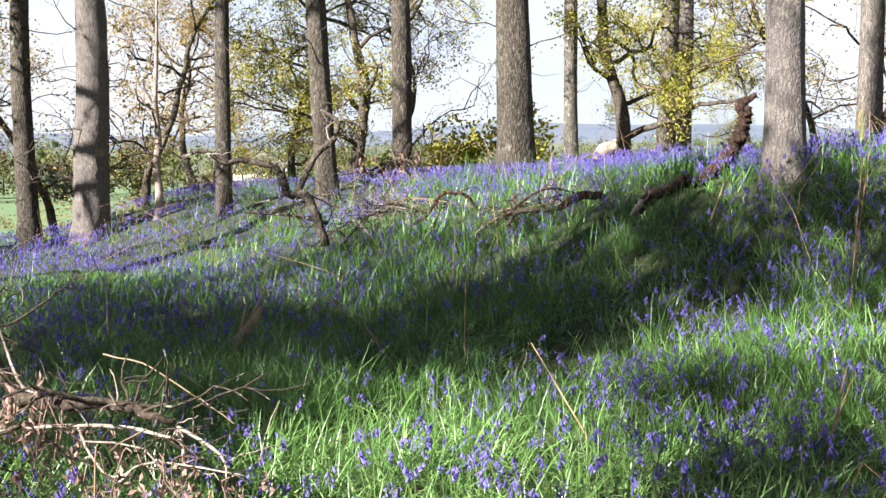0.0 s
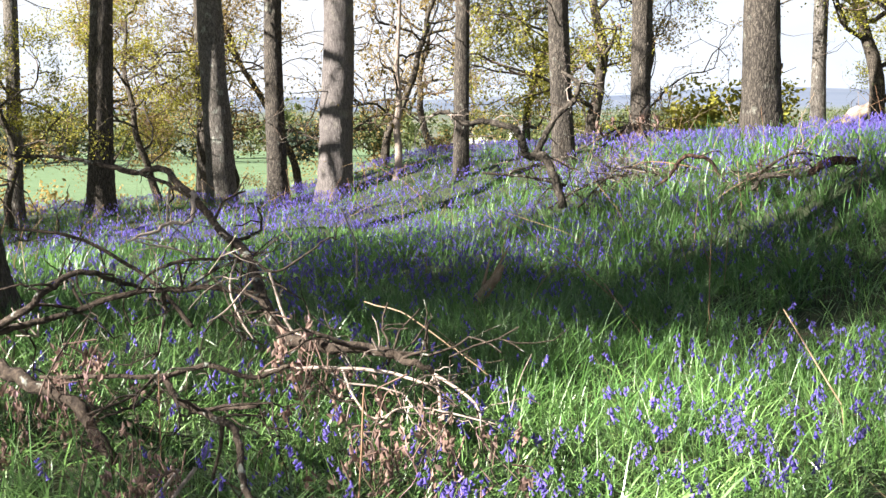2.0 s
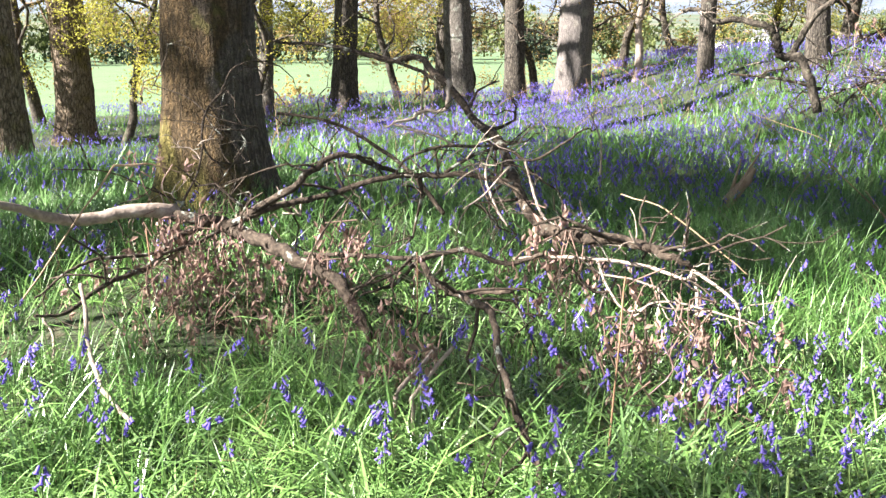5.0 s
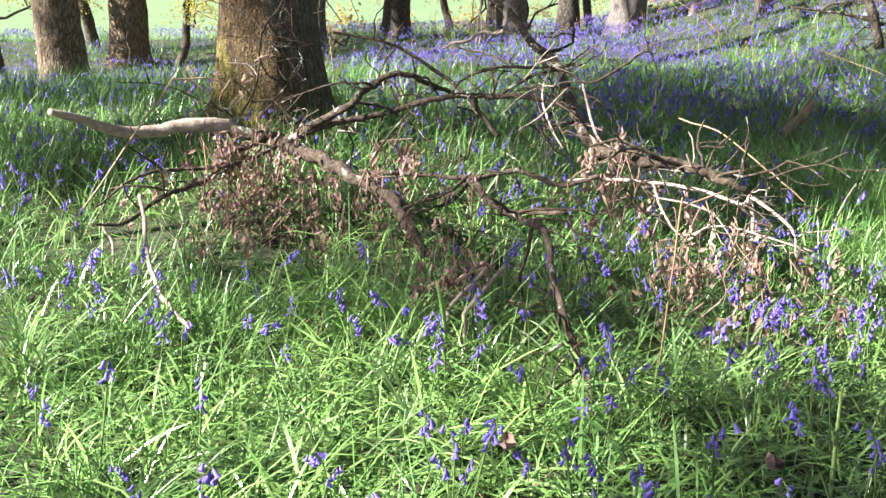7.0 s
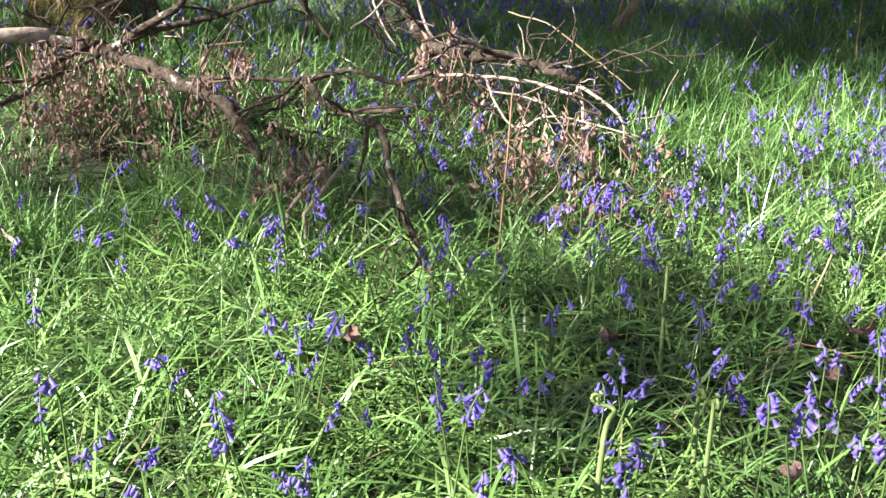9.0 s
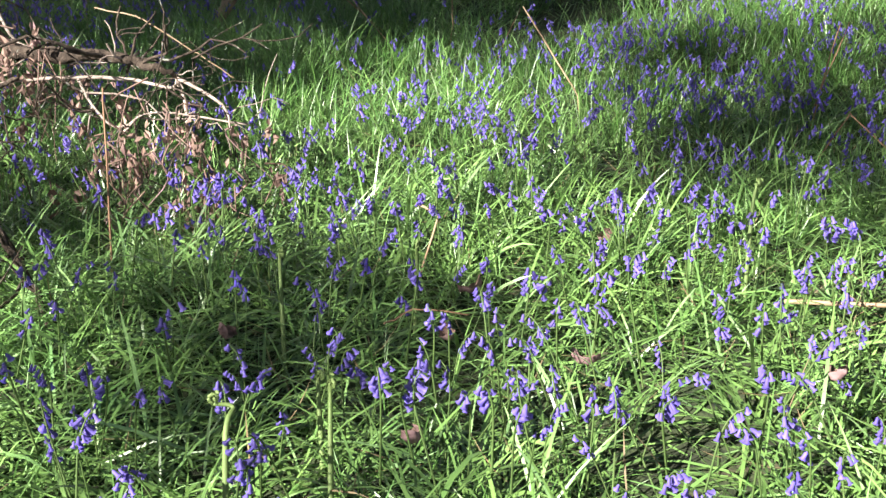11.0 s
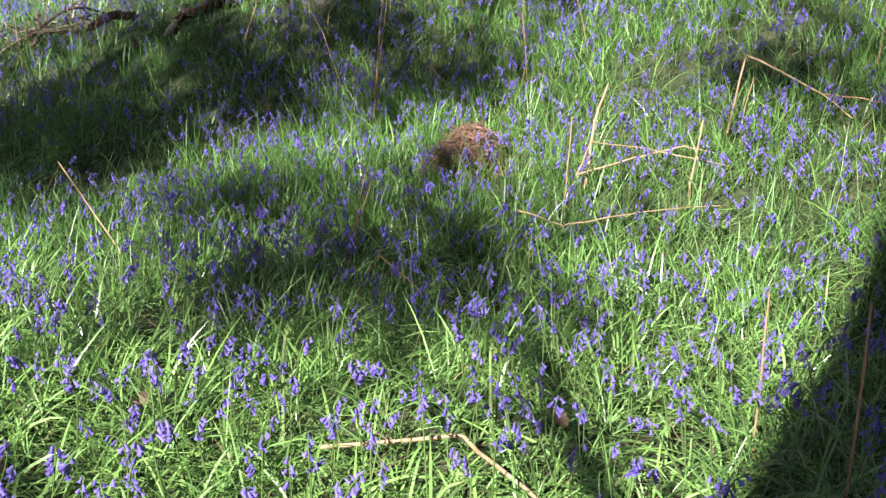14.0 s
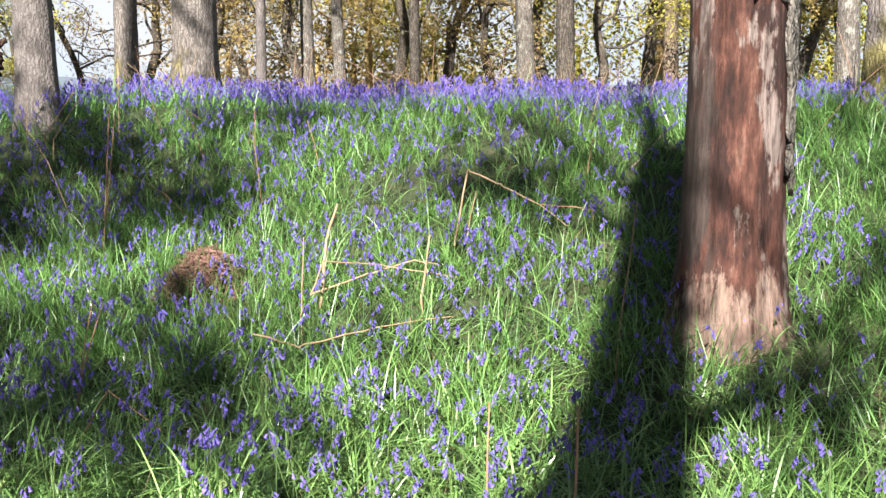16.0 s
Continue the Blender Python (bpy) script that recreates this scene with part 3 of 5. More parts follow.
oak(-12.2, 19.0, 0.31, M_bark, 6, spurs=5, leaf=M_leaf_y, sides=14, h=10)
oak(-3.75, 19.4, 0.28, M_bark_shaded, 7, h=11, flare=0.2, sides=16, spurs=3, lean=(0.012, 0), label="slender oak trunk on the brow, bark darkened for shade")
oak(-1.86, 17.9, 0.34, M_bark_shaded, 8, lean=(-0.018, 0), flare=0.3, spurs=6, label="leaning oak trunk on the brow, bark darkened for shade")
oak(-0.70, 19.5, 0.36, M_bark_shaded, 9, lean=(-0.014, 0), flare=0.25, spurs=4)
oak(0.95, 15.6, 0.47, M_bark_shaded, 10, flare=0.5, spurs=5, lean=(0.01, 0), label="stout grey oak with flared base and ridged bark")
oak(3.09, 26.82, 0.34, M_bark, 11, flare=0.2, sides=16, spurs=3, low=4.0)
oak(5.29, 26.48, 0.46, M_bark, 12, flare=0.3, spurs=3, low=4.0, leaf=M_leaf_y)
oak(5.44, 25.42, 0.34, M_bark_pale, 13, flare=0.2, sides=16, low=4.0, leaf=M_leaf_y)
oak(2.86, 9.37, 0.32, M_bark_pale, 14, flare=0.28, ridges=0.03, sides=30, spurs=0, label="pale pinkish-grey oak trunk among the bluebells")
oak(5.22, 13.68, 0.30, M_bark_gold, 15, flare=0.45, label="oak trunk with yellow moss at its foot")
oak(5.66, 12.85, 0.54, M_bark_gold, 16, flare=0.75, sides=28, label="stout oak with a broad yellow-mossed foot")
oak(11.66, 20.86, 0.27, M_bark, 17, sides=14, flare=0.3, leaf=M_leaf_b)
oak(9.95, 19.5, 0.21, M_bark_pale, 18, sides=14, flare=0.2, h=10, leaf=M_leaf_b, low=4)
oak(11.82, 19.62, 0.25, M_bark, 19, sides=14, flare=0.2, lean=(-0.05, 0.02), leaf=M_leaf_b)
oak(12.69, 18.36, 0.21, M_bark_shaded, 20, sides=14, flare=0.25, leaf=M_leaf_y, spurs=5)
oak(13.54, 15.98, 0.32, M_bark, 21, sides=16, leaf=M_leaf_b, lean=(-0.03, 0))
oak(13.12, 14.36, 0.31, M_bark_shaded, 22, sides=16, leaf=M_leaf_b, lean=(-0.03, 0.03), spurs=4)
oak(16.76, 15.42, 0.30, M_bark_moss, 23, sides=16, leaf=M_leaf_g, spurs=6)
oak(17.61, 13.18, 0.2, M_bark_shaded, 24, sides=14, leaf=M_leaf_g)
oak(13.4, 9.05, 0.30, M_bark, 25, sides=16, leaf=M_leaf_b, spurs=3)
oak(7.55, 4.62, 0.30, M_bark_gold, 26, h=9, leaf=M_leaf_g, flare=0.3, label="yellow-lit mossy trunk beside the bare dead trunk")
oak(-13.9, 15.3, 0.66, M_bark_moss, 27, flare=0.35, lean=(-0.03, 0), label="lichened oak trunk with a mossy foot")
oak(-11.1, 10.9, 0.55, M_bark_moss, 28, flare=0.7, lean=(-0.02, 0), label="dark oak trunk with a mossy flared foot")
oak(-4.03, 5.50, 0.54, M_old_oak, 29, sides=44, ridges=0.035, flare=0.7, lean=(0.012, 0), low=7.5, per=3, label="big old oak trunk, brown bark with yellow-green moss", sink=0.05)
# unseen oaks added on the sunny side, leafy limbs placed to shade the clearing
ALONG, ACROSS, LONG = np.array([0.755, 0.656, 0]), np.array([0.656, -0.755, 0]), 1 / math.tan(radians(SUN_EL))


def shade_oak(seed, dia, clumps, z=8.2):
    """clumps: where the shade of each leafy limb falls, along and across the sun's way, its half width and how thick it is."""
    rng = np.random.default_rng(seed)
    places = []
    for along, across, s, thick in clumps:
        g = ALONG * along + ACROSS * across
        zz = z + rng.uniform(-0.5, 0.5)
        places.append(g - ALONG * LONG * (zz - float(height(g[0], g[1]))) + (0, 0, zz))
    x, y = np.mean(places, axis=0)[:2]
    at = np.array([x, y, float(height(x, y))])
    thing = base("oak_tree", at, "added unseen oak with leafy limbs placed for shade", "tree", "oaks of the wood")
    bt = Batch()
    axis = trunk_shape(bt, rng, z + 0.4, dia / 2, 0.45, 0.4, (0, 0), 14 if dia < 0.2 else 22, 40, 0.05, 0, 0.02)
    part("trunk", bt, M_bark, thing)
    leaves, twigs = Batch(), Batch()
    for (along, across, s, thick), p in zip(clumps, places):
        e = p - at
        start = axis(min(z, max(4.5, e[2] - 0.5 * np.hypot(*e[:2]))))
        line = spline([start, start + (e - start) * 0.4 + (0, 0, 0.2), start + (e - start) * 0.75, e], 4)
        bt = Batch()
        tube(bt, line, [dia * 0.2, dia * 0.12, 0.012], 7, 0.06, rng)
        part("limb", bt, M_limb, thing)
        tips = e + rng.normal(size=(int(10 + 22 * s), 3)) * (s, s, 0.45 * s)
        for tip in tips:
            tube(twigs, spline([line[rng.integers(6, len(line))], (e + tip) / 2 + rng.normal(size=3) * 0.1, tip], 2), [0.008, 0.003], 3, cap=False)
        leaf_cloud(leaves, rng, tips, max(4, int(1700 * thick * s * s / len(tips))), min(0.17, 0.5 * s), 0.085)
    tagged(part("twig_mass", twigs, M_twig, thing), kind="stuff")
    part("crown", leaves, M_leaf_g, thing, smooth=False)


shade_oak(61, 0.12, [(3.4, -8.6, 0.7, 1.0), (4.1, -9.5, 0.7, 0.9), (4.6, -7.8, 0.7, 1.6), (5.9, -7.5, 0.7, 1.5), (6.2, -6.1, 0.6, 1.4), (3.6, -7.0, 0.7, 1.5), (5.2, -8.7, 0.7, 1.1), (5.1, -6.6, 0.7, 1.5), (4.4, -6.0, 0.5, 1.3), (5.6, -5.2, 0.45, 1.2)])
shade_oak(62, 0.2, [(5.4, -10.7, 0.7, 1.0), (7.3, -11.4, 0.8, 0.8), (5.0, -12.6, 0.8, 1.0), (7.5, -8.7, 0.6, 0.6), (7.3, -9.9, 0.5, 0.6)])
shade_oak(64, 0.11, [(7.1, -5.5, 0.6, 1.6), (7.5, -4.3, 0.55, 1.9), (7.8, -5.8, 0.4, 1.4), (7.1, -3.4, 0.35, 1.6), (6.6, -4.7, 0.4, 1.4), (6.4, -5.4, 0.45, 1.2), (8.4, -7.0, 0.6, 1.0)])
shade_oak(65, 0.11, [(3.9, -2.3, 0.3, 1.0), (4.1, -1.85, 0.35, 1.2), (4.6, -2.7, 0.35, 1.2), (5.3, -2.5, 0.35, 1.2), (5.0, -3.8, 0.35, 1.3), (9.3, -3.0, 0.5, 1.3)])
shade_oak(66, 0.06, [(1.6, -2.2, 0.27, 1.7), (1.35, -3.6, 0.22, 1.2), (1.3, -4.1, 0.28, 1.3), (0.4, -4.4, 0.22, 1.0)])
shade_oak(67, 0.07, [(-0.2, -7.0, 0.75, 2.0), (2.8, -5.3, 0.5, 1.3)])
shade_oak(68, 0.12, [(-0.7, -11.7, 1.1, 2.0), (0.3, -9.8, 0.6, 1.6)])
shade_oak(69, 0.16, [(6.2, 1.75, 0.5, 1.6), (7.5, 1.9, 0.7, 1.5), (7.2, -1.2, 0.3, 1.1), (5.0, 2.3, 0.6, 1.4), (4.75, 0.75, 0.22, 1.4)])


def forked_oak(x, y):
    """Unseen oak, shaped so trunk and forks throw the long shadow up the bank."""
    rng = np.random.default_rng(59)
    thing = base("oak_tree", (x, y, float(height(x, y))), "unseen forked grey oak shaped to cast the long shadow", "tree", "oaks of the wood")
    bt = Batch()
    axis = trunk_shape(bt, rng, 8.3, 0.4, 0.42, 0.4, (0, 0), 26, 64, 0.05, 0, 0.02)
    part("trunk", bt, M_bark, thing)
    made, side = [], ACROSS
    for z, across, rise, r in ((3.45, -1.2, 1.4, 0.07), (5.15, 0.95, 0.85, 0.11), (6.8, -0.8, 1.3, 0.07), (7.4, -1.1, 1.6, 0.07), (8.0, -0.4, 2.0, 0.1)):
        p = axis(z)
        e = p + side * across + (0, 0, rise)
        line = spline([p, p + (e - p) * 0.35 + (0, 0, 0.03), p + (e - p) * 0.7 - (0, 0, 0.03), e], 4)
        tubes, tips = [(line, r, r * 0.35, 3)], [e]
        for f in (5, 8, 11):
            grow(rng, line[f], (e - p) + rng.normal(size=3) * 0.5, 0.9, r * 0.3, 1, tubes, tips, 0.35, 0.08)
        made.append((tubes, tips if z > 6 else []))
    crown_parts(thing, rng, made, M_limb, M_leaf_g, 5, 0.3, 0.08)


forked_oak(-3.05, -2.525)

kinds = [young_oak(101, M_leaf_y, 13), young_oak(102, M_leaf_b, 9, h=6.0, label="crooked oak sapling with bronze young leaves"), young_oak(103, M_leaf_y, 16, h=7.5, r=0.2, limbs=9, reach=2.8),
         young_oak(104, M_leaf_b, 5, h=7.0, crooked=0.26, r=0.12, label="crooked bare-branched young oak just coming into leaf"), young_oak(105, M_leaf_y, 14, h=8.0, r=0.17),
         young_oak(106, M_leaf_b, 15, h=8.0, r=0.16, limbs=10, label="twiggy young oak with bronze-yellow leaves")]
spots = [(-15, 26, 3, 0.9), (-12, 31, 1, 1.0), (-8.3, 27, 0, 0.9), (-4.3, 24, 2, 0.85), (-2.0, 30, 3, 0.9), (9.3, 24, 2, 0.9), (12.0, 31, 0, 0.8), (15.5, 36, 4, 0.55), (18.5, 30, 3, 0.9),
         (-19, 29, 3, 1.0), (-22.5, 30, 1, 0.9), (-26, 25.5, 0, 0.75), (-29.5, 28, 5, 0.8), (-33, 22, 0, 0.62), (-36.5, 25, 1, 0.9), (-40, 19.5, 0, 0.62), (-43.5, 23, 5, 0.8), (-48, 20, 0, 0.7),
] + [
         (21, 32, 5, 1.0), (24, 27, 3, 1.0), (26.5, 33, 1, 1.1), (29, 28, 5, 1.0), (31, 36, 0, 1.1), (33.5, 29, 5, 1.1), (36, 33, 4, 1.1), (38.5, 27, 1, 1.0), (41, 31, 5, 1.2), (43.5, 25, 0, 1.0), (46, 29, 4, 1.1), (48.5, 24, 5, 1.0), (51, 28, 4, 1.1), (53.5, 22, 0, 1.0), (56, 25, 4, 1.1), (59, 20, 5, 1.0), (62, 24, 4, 1.0)]
for k, (az, r, kind, s) in enumerate(spots):
    x, y = r * math.sin(radians(az)), r * math.cos(radians(az))
    c = copy_thing(kinds[kind], pose(x, y, float(height(x, y)), 0, 0, 57 * k))
    c.scale = (s, s, s)
for t in kinds:
    for o in (*t.children_recursive, t):
        bpy.data.objects.remove(o)


def pale_sapling(x, y):
    rng = np.random.default_rng(7)
    thing = base("bare_sapling", (x, y, float(height(x, y))), "slender pale bare-barked sapling with broken twigs", "tree")
    bt = Batch()
    tube(bt, spline([(-0.06, 0, -0.2), (0.02, 0, 0.5), (-0.02, 0, 1.0), (0.04, 0, 1.5), (0.0, 0, 2.2), (0.06, 0.02, 3.2), (0.1, 0, 4.2)], 4), [0.085, 0.075, 0.07, 0.06, 0.04, 0.02], 10, 0.05, rng)
    part("trunk", bt, M_wood, thing)
    made = []
    for z, a in ((1.0, 0.5), (1.25, 3.0), (1.7, 5.0), (2.4, 1.0), (2.9, 2.5)):
        tubes, tips = [], []
        grow(rng, (0, 0, z), (math.cos(a), math.sin(a), 0.5), 1.1, 0.025, 2, tubes, tips, 0.4)
        made.append((tubes, tips))
    crown_parts(thing, rng, made, M_limb, M_leaf_b, 2, 0.15, 0.06)


pale_sapling(-5.4, 21.3)


# ---- the bare dead trunk ----
def dead_trunk(x, y):
    rng = np.random.default_rng(5)
    thing = base("dead_tree_trunk", (x, y, float(height(x, y))), "barkless red-brown dead trunk with a strip of bark", "tree trunk")
    bt = Batch()
    trunk_shape(bt, rng, 3.6, 0.245, 0.84, 0.3, (0.012, 0.0), 56, 70, 0.035, 0.12, 0.0)
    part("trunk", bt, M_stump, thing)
    # bark plates left on the side and above
    def plate(a0, a1, z0, z1, edge):
        na, nz = 14, 46
        a, z = np.linspace(a0, a1, na), np.linspace(z0, z1, nz)
        aa, zz = np.meshgrid(a, z)
        aa = aa + edge * (0.5 * np.sin(7 * zz + 1) + 0.3 * np.sin(17 * zz)) * np.where(np.arange(na) < na / 2, 1, 0.3)
        zz = zz + 0.07 * np.sin(9 * aa) * np.where(np.arange(nz) < 3, 1, 0)[:, None]
        rr = (0.245 * (1 - 0.16 * zz / 3.6)) * (1 + 0.3 * np.exp(-zz / 0.32)) + 0.012
        out = rr + 0.013 + 0.009 * rng.normal(size=aa.shape)
        v = np.concatenate([np.stack([q * np.cos(aa) + 0.012 * zz, q * np.sin(aa), zz], -1).reshape(-1, 3) for q in (out, rr - 0.01)])
        i, j = np.meshgrid(np.arange(nz - 1), np.arange(na - 1), indexing="ij")
        p = i * na + j
        f = np.concatenate([np.stack([p, p + 1, p + na + 1], -1).reshape(-1, 3), np.stack([p, p + na + 1, p + na], -1).reshape(-1, 3)])
        n = na * nz
        ring = np.concatenate([np.arange(na), np.arange(1, nz) * na + na - 1, (nz - 1) * na + np.arange(na - 2, -1, -1), np.arange(nz - 2, 0, -1) * na])
        nx = np.roll(ring, -1)
        f = np.concatenate([f, f[:, ::-1] + n, np.stack([ring, ring + n, nx], -1), np.stack([nx, ring + n, nx + n], -1)])
        bt = Batch()
        bt.add(v, f)
        part("bark_strip", bt, M_bark, thing, "rough grey lichened bark strip")
    toward = math.atan2(-y, -x)
    plate(toward + 1.15, toward + 2.6, 0.74, 3.4, 0.16)
    plate(toward + 0.25, toward + 1.05, 1.62, 3.4, 0.10)


dead_trunk(4.335, 3.33)


# ---- fallen wood ----
def fallen(name, label, category, rows, leaves, seed, twig_count, leaf_size=0.03, twig_len=0.28):
    """rows: part name, material, radii, points. Twigs sprout from the rows; withered leaves hang in bunches."""
    rng = np.random.default_rng(seed)
    at = np.array(rows[0][3][0])
    thing = base(name, at, label, category)
    lines = []
    for nm, mat, radii, pts in rows:
        line = spline(np.array(pts) - at, 6)
        jitter = rng.normal(size=(len(line) + 4, 3)) * max(radii) * (0.9 if max(radii) < 0.03 else 0.7)
        line[1:-1] += sum(jitter[k : k + len(line)] for k in range(5))[1:-1] / 5
        lines.append((line, max(radii)))
        bt = Batch()
        tube(bt, line, radii, 10 if max(radii) > 0.012 else 6, 0.07, rng)
        part(nm, bt, mat, thing)
    weights = np.array([len(l) for l, _ in lines], float)
    if twig_count:
        bark, bare = Batch(), Batch()
        for _ in range(twig_count):
            bt = bark if rng.uniform() < 0.75 else bare
            line, r = lines[rng.choice(len(lines), p=weights / weights.sum())]
            p = line[rng.integers(1, len(line))]
            tubes, tips = [], []
            d = rng.normal(size=3) * (1, 1, 0.8)
            grow(rng, p, d, twig_len * rng.uniform(0.4, 1.6), min(0.0095, max(0.005, r * 0.55)) * rng.uniform(0.55, 1.1), 1, tubes, tips, 0.45, -0.05, 2)
            for pts, r0, r1, _ in tubes:
                tube(bt, pts, [r0, max(r1, 0.0014)], 4, cap=False)
        tagged(part("twig_mass", bark, M_dead, thing), kind="stuff")
        if bare.n:
            tagged(part("twig_mass", bare, M_wood, thing, "thin peeled pale twigs"), kind="stuff")
    if leaves:
        bt, tw = Batch(), Batch()
        for (x, y, z, n, s) in leaves:
            c = np.array([x, y, z]) - at
            tops = c[None] + rng.normal(size=(max(3, n // 4), 3)) * np.array([s * 1.8, s * 1.5, s * 0.9])
            drops = np.repeat(tops, 12, axis=0)
            drops = drops + rng.normal(size=drops.shape) * np.array([0.014, 0.014, 0.04]) - (0, 0, 0.05)
            leaf_cloud(bt, rng, drops, 1, 0.006, leaf_size, 1.9, 0.48)
            for _ in range(int(n * 0.3)):
                p = c + rng.normal(size=3) * s * 1.3 + (0, 0, 0.03)
                tube(tw, spline([p, p + rng.normal(size=3) * 0.05 + (0, 0, -0.06), p + rng.normal(size=3) * 0.06 + (0, 0, -0.16)], 3), [0.0035, 0.0015], 4, cap=False)
        tagged(part("withered_foliage", bt, M_dry, thing, "bunches of curled pinkish-brown dead leaves", smooth=False), kind="stuff")
        tagged(part("stalk_mass", tw, M_dry, thing), kind="stuff")
    return thing


fallen("fallen_branch", "split pale-ended dead branch lying in the bluebells", "branch", [
    ("split_end", M_wood, (0.0152, 0.0256, 0.0304, 0.0342), [(-3.72, 3.36, 0.64), (-3.63, 3.73, 0.52), (-3.51, 3.90, 0.52), (-3.34, 4.10, 0.51)]),
    ("limb", M_dead, (0.0270, 0.0315, 0.0315, 0.0270, 0.0225), [(-3.36, 4.08, 0.49), (-3.13, 4.13, 0.47), (-2.88, 4.06, 0.42), (-2.65, 3.96, 0.37), (-2.39, 3.88, 0.31), (-2.2, 3.82, 0.12)]),
    ("limb", M_dead, (0.0180, 0.0165, 0.0135, 0.0105), [(-3.07, 4.11, 0.47), (-2.86, 4.13, 0.59), (-2.77, 4.18, 0.65), (-2.73, 4.26, 0.70), (-2.65, 4.37, 0.78), (-2.56, 4.47, 0.74), (-2.48, 4.63, 0.67)]),
    ("limb", M_dead, (0.0150, 0.0128, 0.0112), [(-3.01, 4.09, 0.49), (-2.84, 4.20, 0.56), (-2.63, 4.33, 0.61), (-2.38, 4.40, 0.69), (-2.18, 4.44, 0.70), (-1.98, 4.47, 0.70), (-1.84, 4.46, 0.68)]),
] + [
    ("limb", M_dead, (0.0060, 0.0120, 0.0135), [(-3.41, 3.25, 0.22), (-3.35, 3.38, 0.22), (-3.31, 3.61, 0.29), (-3.27, 3.78, 0.33), (-3.23, 3.93, 0.42), (-3.14, 4.06, 0.48)]),
    ("limb", M_wood, (0.0060, 0.0067, 0.0053), [(-3.39, 3.27, 0.21), (-3.33, 3.26, 0.14), (-3.24, 3.14, -0.02)]),
    ("limb", M_dead, (0.0045, 0.0083, 0.0090), [(-3.48, 3.33, 0.27), (-3.44, 3.50, 0.35), (-3.39, 3.61, 0.38), (-3.28, 3.76, 0.37), (-3.18, 3.91, 0.39), (-3.07, 4.05, 0.45)]),
    ("lichened_twig", M_dead, (0.0023, 0.0045, 0.0067, 0.0045), [(-3.27, 4.64, 1.17), (-3.34, 4.59, 1.13), (-3.36, 4.51, 1.02), (-3.39, 4.43, 0.93), (-3.35, 4.34, 0.78), (-3.27, 4.40, 0.67)]),
    ("lichened_twig", M_dead, (0.0045, 0.0060), [(-3.35, 4.34, 0.79), (-3.35, 4.28, 0.66), (-3.38, 4.18, 0.50)]),
] + [
    ("lichened_twig", M_dead, (0.0023, 0.0045), [(-3.79, 4.51, 1.05), (-3.61, 4.58, 0.99), (-3.48, 4.62, 0.89), (-3.30, 4.74, 0.83)]),
    ("lichened_twig", M_dead, (0.0023, 0.0045), [(-3.19, 4.57, 0.87), (-3.26, 4.53, 0.83), (-3.23, 4.49, 0.75), (-3.30, 4.25, 0.53)]),
    ("lichened_twig", M_dead, (0.0023, 0.0045), [(-3.81, 3.84, 0.71), (-3.66, 4.03, 0.68), (-3.53, 4.14, 0.60), (-3.37, 4.21, 0.52)]),
], [(-3.16, 3.95, 0.27, 130, 0.12), (-3.35, 4.05, 0.40, 70, 0.09), (-2.90, 3.9, 0.24, 80, 0.10), (-3.0, 3.8, 0.14, 60, 0.09), (-3.08, 4.0, 0.44, 60, 0.09), (-2.45, 3.95, 0.40, 44, 0.07), (-2.39, 4.1, 0.52, 18, 0.04), (-3.55, 4.2, 0.7, 14, 0.05)], 11, 55, 0.021)
